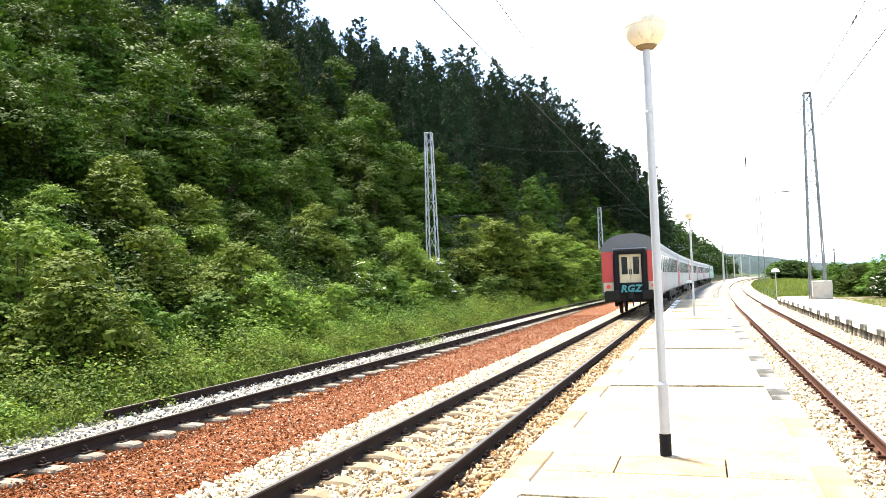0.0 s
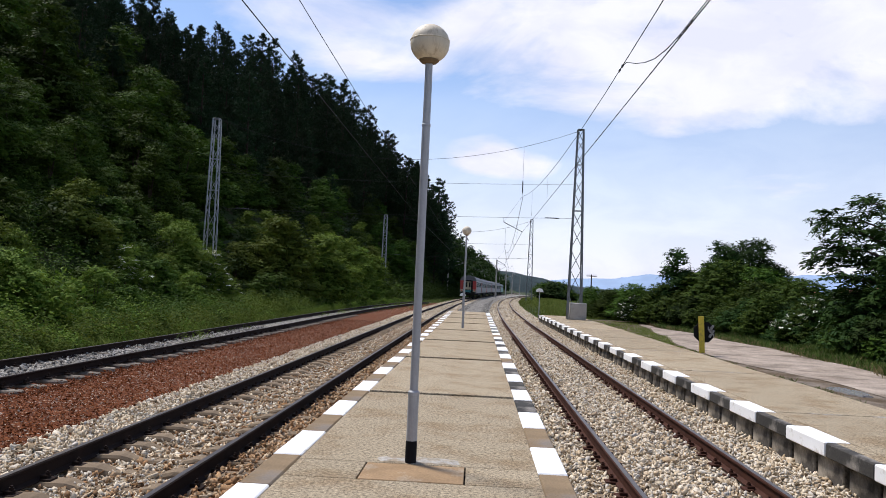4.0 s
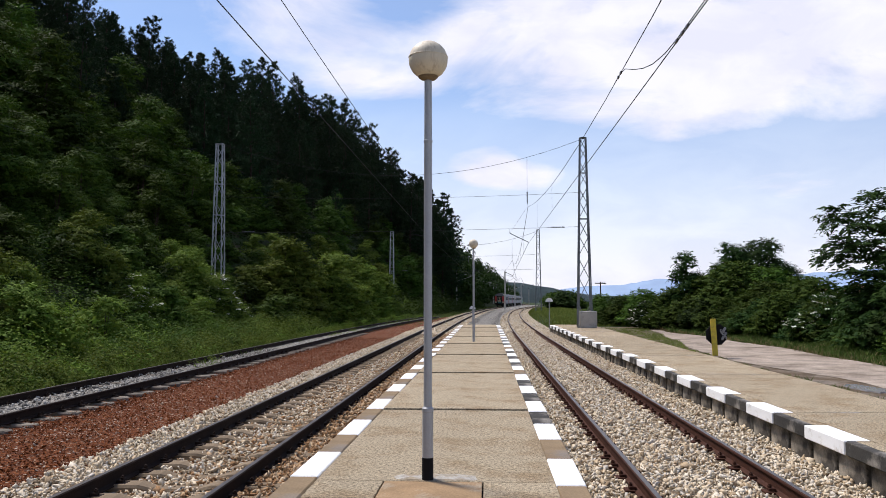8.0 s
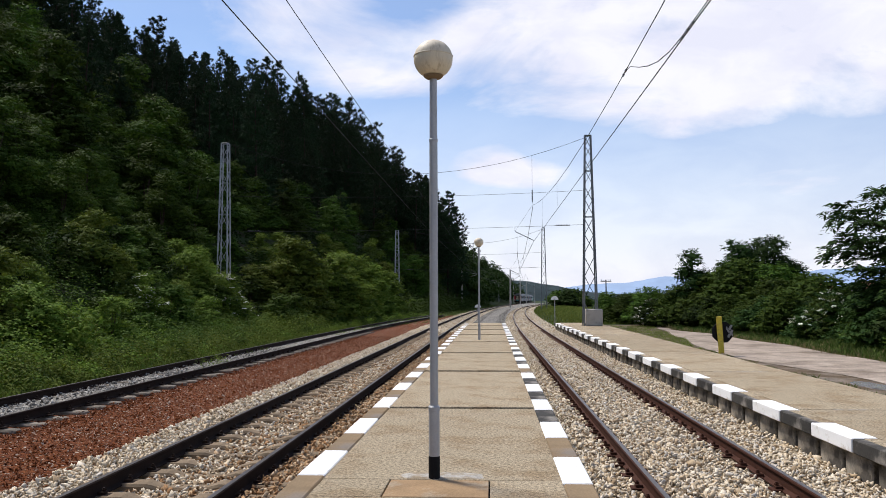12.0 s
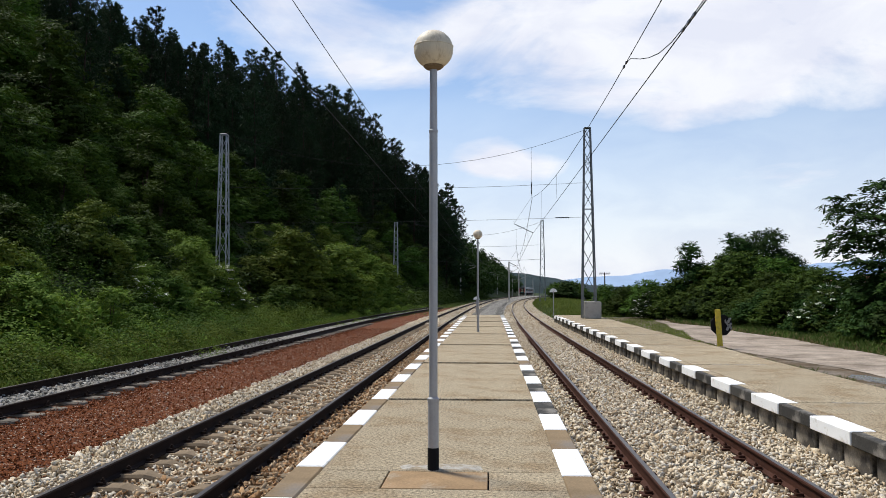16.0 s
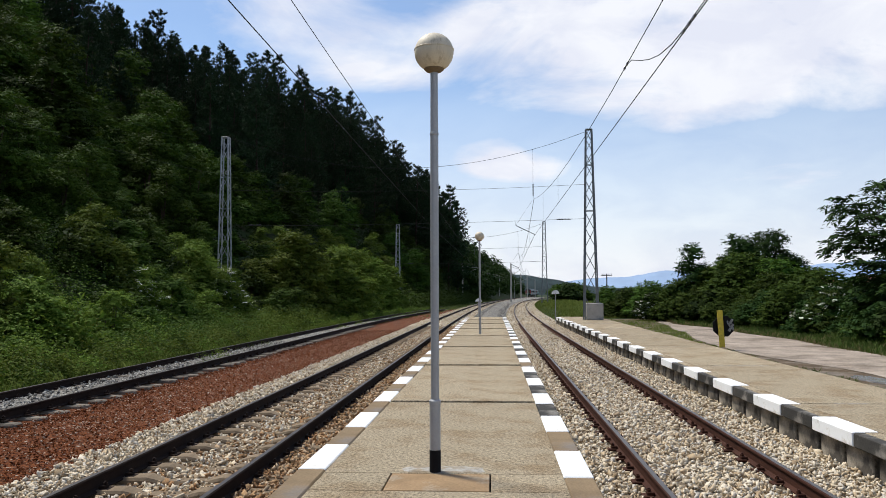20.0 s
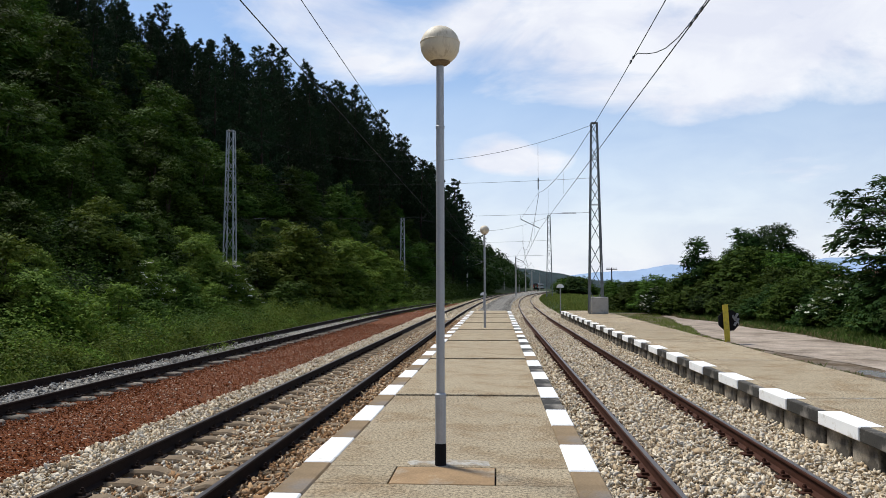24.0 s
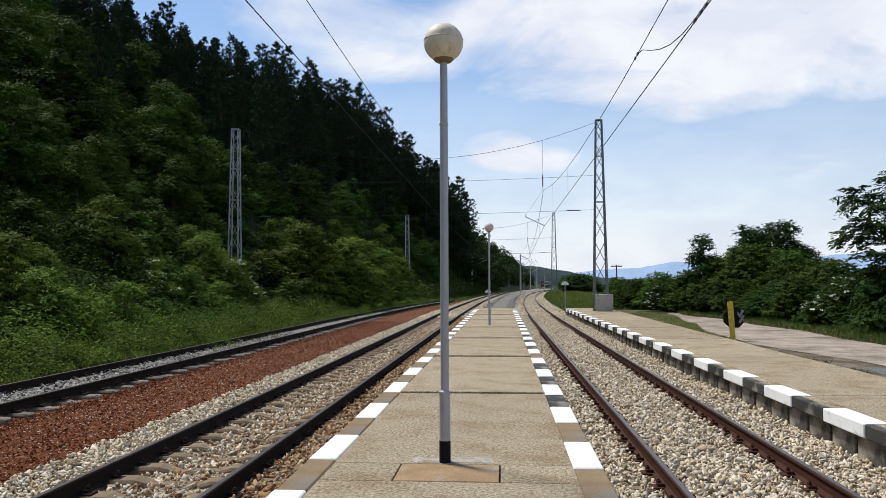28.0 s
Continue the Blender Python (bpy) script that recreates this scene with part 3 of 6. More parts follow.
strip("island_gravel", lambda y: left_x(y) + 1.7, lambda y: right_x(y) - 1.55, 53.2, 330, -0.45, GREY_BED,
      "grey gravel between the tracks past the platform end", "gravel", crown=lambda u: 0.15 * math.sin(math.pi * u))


# ---- tracks ----
RAIL_SEC = [(-0.072, -0.172), (0.072, -0.172), (0.072, -0.160), (0.016, -0.138), (0.011, -0.045), (0.036, -0.030),
            (0.036, -0.008), (0.024, 0.0), (-0.024, 0.0), (-0.036, -0.008), (-0.036, -0.030), (-0.011, -0.045), (-0.016, -0.138), (-0.072, -0.160)]


def rail_rows(fx, off, y0, y1, z):
    rows, y = [], y0
    while y <= y1:
        h = math.atan2(fx(y + 0.5) - fx(y - 0.5), 1.0)
        rows.append((fx(y) + off * math.cos(h), y - off * math.sin(h), z, h))
        y += 2.0 if y < 60 else 6.0
    return rows


def sleeper_geo(old=False):
    """A concrete sleeper: two thick ends, a lower waist, chamfered."""
    g = Geo()
    xs = [-1.22, -1.18, -0.42, -0.25, 0.25, 0.42, 1.18, 1.22]
    tops = [-0.02, 0.0, 0.012, -0.035, -0.035, 0.012, 0.0, -0.02]
    wid = [0.12, 0.135, 0.135, 0.105, 0.105, 0.135, 0.135, 0.12]
    vs = []
    for x, t, w in zip(xs, tops, wid):
        vs += [(x, -w, -0.16), (x, -w, t - 0.03), (x, -w + 0.025, t), (x, w - 0.025, t), (x, w, t - 0.03), (x, w, -0.16)]
    fs = [(i * 6 + k, (i + 1) * 6 + k, (i + 1) * 6 + (k + 1) % 6, i * 6 + (k + 1) % 6) for i in range(len(xs) - 1) for k in range(6)]
    fs += [tuple(range(6)), tuple(range(len(vs) - 1, len(vs) - 7, -1))]
    return g.add(vs, fs)


def clip_geo():
    """A rail fastening: plate, bent clip and bolt, on both sides of one rail."""
    g = Geo()
    for s in (-1, 1):
        g.box((s * 0.115, 0, -0.160), (0.11, 0.16, 0.025), bevel=0.005)
        g.box((s * 0.085, 0, -0.135), (0.08, 0.08, 0.04), bevel=0.006)
        g.tube([(s * 0.105, 0, -0.14), (s * 0.105, 0, -0.075)], 0.014, 6)
        g.tube([(s * 0.105, 0, -0.112), (s * 0.105, 0, -0.09)], 0.024, 6)
    return g


def track(name, label, fx, y0, y1, rail_mat, sleeper_mat, sleeper_z, clip_y, sleepers_to, group="", left_from=None, wide=1.0, loose=1.0, pitch=0.61):
    t = thing(name, Matrix.Identity(4), label, "track", group, kind="structure")
    for off in (-0.7525, 0.7525):
        a = left_from if (left_from is not None and off < 0) else y0
        rail = part("rail", Geo().sweep(RAIL_SEC, rail_rows(fx, off, a, y1, RAIL_Z)), [rail_mat], t, smooth=False)
        head = Geo().sweep([(-0.026, 0.0), (-0.026, 0.003), (0.026, 0.003), (0.026, 0.0)], rail_rows(fx, off, a, y1, RAIL_Z))
        part("running_surface", head, [RAILTOP], rail, "worn steel running surface")
    sm = sleeper_geo().mesh("sleeper", sleeper_mat)
    cm = clip_geo().mesh("rail_clip", rail_mat)
    rng, y, n = random.Random(5), y0 + 0.3, 0
    while y < sleepers_to:
        s = part("sleeper", sm, None, t, at=pose(fx(y), y, sleeper_z + loose * rng.uniform(-0.012, 0.006), 0, 0, loose * rng.uniform(-0.8, 0.8)) @ Matrix.Diagonal((wide * (1 + 0.02 * (loose - 1) * rng.uniform(-1, 1)), 1, 1, 1)))
        if y < clip_y:
            for off in (-0.7525, 0.7525):
                if left_from is not None and off < 0 and y < left_from:
                    continue
                c = part("rail_clip", cm, None, t, at=pose(fx(y) + off, y, RAIL_Z))
        y += pitch
    return t


track("main_track", "black-brown steel rails on grey-brown concrete sleepers in pale ballast", left_x, -6, 520, RUST, SLEEPER, -0.490, 34, 60)
track("platform_track", "red-brown rusty rails with sleepers buried in pale ballast", right_x, -6, 520, RUST_R, SLEEPER, -0.512, 34, 48)
track("siding_track", "disused dark rusty siding rails on short old concrete sleepers", siding_x, 2.5, 98, RUST, OLDSLEEPER, -0.500, 34, 52, left_from=10.6, wide=0.955, loose=2.5, pitch=0.705)


def stones(name, zones, material, size, label, seed, shift=None):
    """Loose angular stones lying on a bed: zones of (x0, x1, y0, y1, how many, z)."""
    rng = np.random.default_rng(seed)
    P = []
    for x0, x1, y0, y1, n, z in zones:
        p = np.empty((n, 3))
        p[:, 0] = rng.uniform(x0, x1, n); p[:, 1] = y0 + (y1 - y0) * rng.random(n) ** 2.0
        p[:, 2] = z + rng.uniform(-0.024, 0.026, n)
        P.append(p)
    P = np.concatenate(P)
    if shift:
        P[:, 0] += shift(P[:, 0], P[:, 1])
    n = len(P)
    cube = np.array([(-1, -1, -1), (1, -1, -1), (-1, 1, -1), (1, 1, -1), (-1, -1, 1), (1, -1, 1), (-1, 1, 1), (1, 1, 1)], float)
    quads = np.array([(0, 2, 3, 1), (4, 5, 7, 6), (0, 1, 5, 4), (2, 6, 7, 3), (0, 4, 6, 2), (1, 3, 7, 5)])
    s = size * np.exp(rng.normal(0, 0.28, (n, 1))) * np.stack([rng.uniform(0.8, 1.5, n), rng.uniform(0.5, 0.9, n), rng.uniform(0.22, 0.5, n)], -1)
    v = cube[None] * (1 + rng.uniform(-0.75, 0.35, (n, 8, 3)))
    v = v * s[:, None, :] * 0.5
    q = rng.normal(0, 1, (n, 4)); q[:, 0] += 0.3; q /= np.linalg.norm(q, axis=1, keepdims=True)
    w, x, y, z = q.T
    R = np.stack([1 - 2 * (y * y + z * z), 2 * (x * y - z * w), 2 * (x * z + y * w), 2 * (x * y + z * w), 1 - 2 * (x * x + z * z), 2 * (y * z - x * w),
                  2 * (x * z - y * w), 2 * (y * z + x * w), 1 - 2 * (x * x + y * y)], -1).reshape(n, 3, 3)
    v = np.einsum("nij,nkj->nki", R, v) + P[:, None, :]
    f = (quads[None] + 8 * np.arange(n)[:, None, None]).reshape(-1, 4)
    ob = new(name, cloud_mesh(name, v.reshape(-1, 3), f, material))
    return tagged(ob, label, "gravel", kind="stuff")


stones("ballast_stones", [(-5.15, -4.17, 4, 62, 19000, BED_Z + 0.05), (-3.98, -2.70, 4, 58, 9500, BED_Z + 0.012), (1.08, 1.76, 4, 58, 12500, BED_Z + 0.045),
                          (1.96, 3.27, 4, 58, 24000, BED_Z + 0.045), (3.46, 4.36, 4, 58, 15500, BED_Z + 0.085)],
       BALLAST, 0.048, "pale cream and grey angular ballast stones", 3)
stones("rusty_ballast_stones", [(-2.50, -1.63, 4, 52, 12500, BED_Z + 0.055), (-3.98, -2.70, 4, 58, 7500, BED_Z + 0.012)], RUSTY, 0.048, "rust-stained brown ballast stones beside the platform", 4)
stones("far_ballast_stones", [(-1.95, 1.72, 50, 190, 11000, BED_Z + 0.03), (4.35, 4.75, 53.5, 190, 2500, BED_Z + 0.05)], BALLAST, 0.09, "pale ballast stones of the tracks past the platform", 8,
       shift=lambda x, y: np.where(x > 3, RIGHT_X + bend(y, 1900.0) - 2.62, LEFT_X + bend(y)))
stones("far_ballast_stones", [(-1.6, 1.72, 53, 190, 9000, BED_Z + 0.06)], BALLAST, 0.09, "pale ballast stones of the platform track farther along", 9, shift=lambda x, y: RIGHT_X + bend(y, 1900.0))
stones("island_stones", [(-1.55, 1.0, 53.3, 150, 16000, -0.37)], GREYS, 0.07, "pale grey stones between the tracks past the platform end", 10, shift=lambda x, y: bend(y, 2250.0))
stones("red_stones", [(-7.6, -5.1, 5, 46, 26000, -0.571), (-7.75, -7.2, 5, 46, 4500, -0.540)], REDS, 0.024, "small rust-red stones", 5)
stones("grey_stones", [(-9.9, -8.05, 6, 34, 5000, -0.49)], GREYS, 0.055, "grey stones in the old siding", 6)

# ---- island platform ----
PLAT_L, PLAT_R, PLAT_END = -1.62, 1.05, 53.2


def island_platform():
    t = thing("platform_island", Matrix.Identity(4), "long tan concrete platform with black and white painted edges", "platform", kind="structure")
    part("core", Geo().box((-0.285, 23.4, -0.34), (2.59, 59.4, 0.53)), [UNDERLAY], t)
    rng = random.Random(2)
    # paving slabs, one cast length after another, with dark joints between them
    ys = [-6.2, -0.26, 5.70, 11.69, 17.65, 23.6, 29.6, 35.5, 41.5, 47.4, 53.1]
    for a, b in zip(ys[:-1], ys[1:]):
        if a == 5.70:
            continue
        sl = Geo().box((0, 0, -0.045), (2.128, b - a - 0.035, 0.09), bevel=0.006)
        part("slab", sl, [CONCRETE], t, at=pose(-0.281, (a + b) / 2, 0.004, -0.24 + rng.uniform(-0.03, 0.03), 0, 0))
    # the slab that carries the lamp, cut out for a cover plate
    for x0, x1, y0, y1 in ((-1.345, 0.783, 7.085, 11.65), (-1.345, -0.742, 6.465, 7.085), (0.152, 0.783, 6.465, 7.085), (-1.345, 0.783, 5.711, 6.455)):
        part("slab", Geo().box((0, 0, -0.045), (x1 - x0, y1 - y0, 0.09), bevel=0.004), [CONCRETE], t, at=pose((x0 + x1) / 2, (y0 + y1) / 2, 0.0, -0.06, 0, 0))
    # painted edge blocks
    w = Geo().box((0, 0, 0), (0.262, 1.155, 0.12), bevel=0.012).mesh("edge_block", [WHITE])
    d = Geo().box((0, 0, 0), (0.260, 1.08, 0.12), bevel=0.014).mesh("edge_block", [BROWN])
    w2 = Geo().box((0, 0, 0), (0.265, 1.14, 0.12), bevel=0.012).mesh("edge_block", [WHITE])
    d2 = Geo().box((0, 0, 0), (0.262, 1.11, 0.12), bevel=0.014).mesh("edge_block", [BROWN])
    d3 = Geo().box((0, 0, 0), (0.262, 1.11, 0.12), bevel=0.014).mesh("edge_block", [GREYBLOCK])
    for i in range(-5, 21):
        y = 7.225 + 2.257 * i
        if y + 1.2 < PLAT_END:
            part("edge_block", w, None, t, at=pose(PLAT_L + 0.131, y + 0.588, -0.057, 0, 0, rng.uniform(-0.3, 0.3)))
        if y + 2.3 < PLAT_END:
            part("edge_block", d, None, t, at=pose(PLAT_L + 0.132, y + 1.716, -0.060, 0, 0, rng.uniform(-0.3, 0.3)))
        y = 7.005 + 2.285 * i
        if y + 1.2 < PLAT_END:
            part("edge_block", w2, None, t, at=pose(PLAT_R - 0.1325, y + 0.575, -0.057, 0, 0, rng.uniform(-0.3, 0.3)))
        if y + 2.3 < PLAT_END:
            part("edge_block", d3 if (i > 0 and i % 4 != 0) else d2, None, t, at=pose(PLAT_R - 0.134, y + 1.715, -0.060, 0, 0, rng.uniform(-0.3, 0.3)))
    return t


island_platform()
tagged(part("cover_plate", Geo().box((-0.295, 6.775, -0.024), (0.868, 0.60, 0.05), bevel=0.005), [PLATE]),
       "rust-brown concrete cover plate let into the platform", "cover")


def mortar_patch():
    """A low smear of mortar round the lamp's foot."""
    rng, n, vs = random.Random(9), 28, []
    for ring, z in ((1.0, 0.001), (0.86, 0.010), (0.0, 0.013)):
        for k in range(n):
            a = 2 * math.pi * k / n
            c, s = math.cos(a), math.sin(a)
            q = 1.0 / max(abs(c) / 0.40, abs(s) / 0.135) * rng.uniform(0.86, 1.02) * ring
            vs.append((-0.28 + c * q, 7.235 + s * q, z))
    fs = [(i * n + k, i * n + (k + 1) % n, (i + 1) * n + (k + 1) % n, (i + 1) * n + k) for i in range(2) for k in range(n)]
    tagged(part("mortar_patch", Geo().add(vs, fs), [PATCH]), "pale cracked mortar round the lamp foot", "mortar")


mortar_patch()


# ---- far platform on the right ----
def back_edge(y):
    return 6.62 + 0.012 * max(0.0, y - 18) + 0.025 * math.sin(y * 0.9)


def right_platform():
    t = thing("platform_side", Matrix.Identity(4), "low tan concrete platform with black and white painted kerb blocks", "platform", kind="structure")
    rng = random.Random(4)
    for a in np.arange(-6.0, 53.0, 5.9):
        b = min(a + 5.9, 53.0)
        ys = np.linspace(a + 0.006, b - 0.006, 6)
        tilt = lambda y, a=a: 0.004 - 0.0006 * (y - a)
        g, n = Geo(), len(ys)
        vs = []
        for y in ys:
            vs += [(4.575, y, -0.40), (4.575, y, tilt(y)), (back_edge(y), y, tilt(y)), (back_edge(y), y, -0.40)]
        fs = [(i * 4 + k, i * 4 + (k + 1) % 4, (i + 1) * 4 + (k + 1) % 4, (i + 1) * 4 + k) for i in range(n - 1) for k in range(4)]
        fs += [(3, 2, 1, 0), tuple(range((n - 1) * 4, n * 4))]
        part("slab", g.add(vs, fs), [CONCRETE], t)
    # ragged smears of mortar along the joints
    for a in np.arange(-0.1, 53.0, 5.9):
        for k in range(3):
            x0, n = rng.uniform(4.7, 6.0), 9
            ln = rng.uniform(0.25, 0.9)
            vs = []
            for q in range(n):
                x = min(x0 + ln * q / (n - 1), 6.55)
                wd = 0.05 * math.sin(math.pi * (q + 0.5) / n) * rng.uniform(0.5, 1.3)
                c = a + rng.uniform(-0.02, 0.02)
                vs += [(x, c - wd, 0.004), (x, c - wd * 0.4, 0.011), (x, c + wd, 0.004)]
            fs = [(3 * q + e, 3 * q + 3 + e, 3 * q + 4 + e, 3 * q + 1 + e) for q in range(n - 1) for e in (0, 1)]
            part("joint_mortar", Geo().add(vs, fs), [PATCH], t, "pale crumbling mortar")
    w = Geo().box((0, 0, 0), (0.305, 1.14, 0.17), bevel=0.012).mesh("kerb_block", [WHITE])
    d = Geo().box((0, 0, 0), (0.125, 1.115, 0.17), bevel=0.014).mesh("kerb_block", [GREYBLOCK])
    e = Geo().box((0, 0, 0), (0.172, 1.12, 0.16), bevel=0.006).mesh("infill_block", [CONCRETE])
    p = Geo().box((0, 0, 0), (0.20, 0.655, 0.42), bevel=0.016).mesh("wall_panel", [OLDWALL])
    for i in range(-6, 19):
        y = 11.66 + 2.28 * i
        if y + 1.1 < PLAT_END:
            part("kerb_block", w, None, t, at=pose(4.42, y + 0.57, -0.082 + rng.uniform(-0.004, 0.003), 0, 0, rng.uniform(-0.4, 0.4)))
        if y + 2.2 < PLAT_END:
            part("kerb_block", d, None, t, at=pose(4.337, y + 1.71, -0.085 + rng.uniform(-0.006, 0.003), 0, 0, rng.uniform(-0.4, 0.4)))
            part("infill_block", e, None, t, at=pose(4.487, y + 1.71, -0.080, 0, 0, 0))
    for k in range(78):
        part("wall_panel", p, None, t, at=pose(4.475 + rng.uniform(-0.02, 0.015), -5.7 + 0.757 * k, -0.385, 0, rng.uniform(-2.5, 2.5), rng.uniform(-1, 1)))
    return t


right_platform()


def road_l(y): return max(back_edge(y) + 0.55 + 0.75 * float(smoothstep(24, 17, y)), 7.35 + 0.125 * (y - 27)) + 0.10 * math.sin(y * 0.8)
def road_r(y): return 10.75 + 0.18 * math.sin(y * 0.7) - 1.5 * float(smoothstep(24, 15, y)) - 0.6 * float(smoothstep(36, 44, y))


strip("road", road_l, lambda y: max(road_r(y), road_l(y) + 0.4), -30, 52, -0.105, ROAD, "pale worn asphalt lane with muddy edges", "road", step=1.0)
strip("road_verge", lambda y: back_edge(y) - 0.02, lambda y: road_l(y) + 0.25, -30, 52, -0.115, MUD, "muddy verge between platform and lane", "verge", step=1.0)


def puddle():
    rng, n = random.Random(6), 26
    vs = [(7.55 + math.cos(2 * math.pi * k / n) * 0.28 * rng.uniform(0.75, 1.1), 15.9 + math.sin(2 * math.pi * k / n) * 0.75 * rng.uniform(0.75, 1.1), -0.094) for k in range(n)]
    vs += [(x, y, -0.12) for x, y, z in vs]
    fs = [tuple(range(n))] + [(k, k + n, (k + 1) % n + n, (k + 1) % n) for k in range(n)]
    tagged(part("puddle", Geo().add(vs, fs), [PALE_WATER]), "shallow rain puddle on the lane's edge", "puddle")


puddle()


# ---- platform lamps ----
def platform_lamp(at, label):
    t = thing("platform_lamp", at, label, "lamp", "lamps on the island platform")
    lower = part("lower_pole", Geo().lathe([(0.049, 0.0), (0.049, 0.60), (0.053, 0.605), (0.053, 0.635), (0.040, 0.65)], n=20), [POLE], t, smooth=False)
    part("foot_band", Geo().lathe([(0.0492, 0.004), (0.0512, 0.006), (0.0512, 0.198), (0.0492, 0.2)], n=20), [BLACK], lower, "black painted band round the foot")
    part("upper_pole", Geo().lathe([(0.038, 0.65), (0.0375, 3.05), (0.041, 3.055), (0.041, 3.075), (0.036, 3.08), (0.034, 3.66)], n=20), [POLE], t)
    part("neck", Geo().lathe([(0.040, 3.635), (0.070, 3.645), (0.092, 3.664), (0.092, 3.676)], n=24), [BROWN], t)
    prof = []
    for k in range(25):
        a = -math.pi / 2 + 0.55 + (math.pi - 0.55) * k / 24
        r = 0.181 * math.cos(a)
        if abs(a) < 0.04:
            r += 0.003
        prof.append((max(r, 0.001), 3.825 + 0.178 * math.sin(a)))
    globe = part("globe", Geo().lathe(prof, n=40), [GLOBE], t, "yellowed round opal globe", smooth=True)
    part("seam", Geo().lathe([(0.1815, 3.845), (0.1838, 3.848), (0.1838, 3.854), (0.181, 3.857)], n=40), [GLOBE], globe)
    return t


lamp = platform_lamp(pose(-0.348, 7.14, 0), "grey steel platform lamp with a yellowed ball globe")
lamp_far = copy_thing(lamp, pose(-0.331, 30.82, 0))
tagged(lamp_far, "grey steel platform lamp with a plain foot and a ball globe")
for o in list(lamp_far.children_recursive):
    if o.name.startswith("foot_band"):
        bpy.data.objects.remove(o)


def mushroom_sign(at, h, label):
    t = thing("track_sign", at, label, "sign")
    part("post", Geo().tube([(0, 0, -0.3), (0, 0, h - 0.16)], 0.028, 8), [POLE], t)
    g, n = Geo(), 14
    pr = [(0.25 * math.cos(math.pi * k / n), 0.25 * math.sin(math.pi * k / n)) for k in range(n + 1)]
    vs = [(x, y, h - 0.22 + z) for y in (-0.02, 0.02) for x, z in pr]
    m = n + 1
    fs = [tuple(range(m)), tuple(range(2 * m - 1, m - 1, -1))] + [(k, k + m, (k + 1) % m + m, (k + 1) % m) for k in range(m)]
    part("plate", g.add(vs, fs), [WHITE], t, "white half-round plate")
    return t


mushroom_sign(pose(4.30, 52.4, 0), 1.75, "white half-round sign on a thin post by the track")
mushroom_sign(pose(-0.95, 62.0, -0.45), 1.6, "grey half-round sign on a thin post past the platform end")


# ---- lattice masts with their span wires ----
def angle_bar(a, b, w):
    """An L-shaped steel bar from a to b, as a thin square bar with a flange."""
    a, b = Vector(a), Vector(b)
    d = (b - a).normalized()
    up = Vector((0, 0, 1)) if abs(d.z) < 0.98 else Vector((0, 1, 0))
    u = d.cross(up).normalized()
    v = u.cross(d)
    th = w * 0.22
    sec = [(0, 0), (w, 0), (w, th), (th, th), (th, w), (0, w)]
    vs = [p + u * (x - w / 2) + v * (y - w / 2) for p in (a, b) for x, y in sec]
    fs = [(k, (k + 1) % 6, (k + 1) % 6 + 6, k + 6) for k in range(6)] + [(5, 4, 3, 2, 1, 0), (6, 7, 8, 9, 10, 11)]
    return vs, fs


def lattice_mast(at, label, h, wb, wt, material, panels=11, bar=0.038):
    t = thing("lattice_mast", at, label, "mast", "overhead line masts")
    def corner(sx, sy, z):
        w = wb + (wt - wb) * z / h
        return Vector((sx * w / 2, sy * w / 2, z))
    for sx, sy in ((-1, -1), (1, -1), (1, 1), (-1, 1)):
        part("leg", Geo().add(*angle_bar(corner(sx, sy, 0), corner(sx, sy, h), bar * 2.1)), [material], t)
    zs = [0]
    ratio = (wt / wb) ** (1 / (panels - 1))
    steps = [ratio ** k for k in range(panels)]
    for s in steps:
        zs.append(zs[-1] + s * h / sum(steps))
    faces = (((-1, -1), (1, -1)), ((1, -1), (1, 1)), ((1, 1), (-1, 1)), ((-1, 1), (-1, -1)))
    for fi, (p, q) in enumerate(faces):
        for k in range(panels):
            a, b = (p, q) if (k + fi) % 2 == 0 else (q, p)
            part("brace", Geo().add(*angle_bar(corner(*a, zs[k]), corner(*b, zs[k + 1]), bar)), [material], t)
        for k in (panels // 2, panels - 3, panels):
            part("tie", Geo().add(*angle_bar(corner(*p, zs[k]), corner(*q, zs[k]), bar)), [material], t)
    part("cap", Geo().box((0, 0, h + 0.015), (wt + 0.06, wt + 0.06, 0.03), bevel=0.008), [material], t)
    return t


MAST_L, MAST_R = (-16.15, 47.0), (5.95, 47.0)
zl = float(ground_z(*MAST_L))
lattice_mast(pose(MAST_R[0], MAST_R[1], -0.02), "tall grey steel lattice mast on a concrete block", 11.35, 0.80, 0.34, TOWERSTEEL)
lattice_mast(pose(MAST_L[0], MAST_L[1], zl), "tall bright galvanised lattice mast among bushes on the bank", 11.2 - zl, 0.68, 0.38, STEEL, panels=10, bar=0.030)
lattice_mast(pose(7.35, 110.0, 0.2), "slender grey lattice mast beside the platform track", 11.3, 0.80, 0.34, TOWERSTEEL)
lattice_mast(pose(-13.15, 110.0, 1.0), "slender galvanised lattice mast in front of the pines", 10.3, 0.66, 0.42, STEEL, panels=9)
fb = part("mast_foundation", Geo().box((6.13, 47.0, 0.49), (0.98, 0.98, 1.0), bevel=0.04), [BLOCK])
tagged(fb, "square grey concrete foundation block at the mast's foot", "foundation")


def sag(a, b, drop, n=14):
    a, b = Vector(a), Vector(b)
    return [a.lerp(b, k / n) - Vector((0, 0, 4 * drop * (k / n) * (1 - k / n))) for k in range(n + 1)]


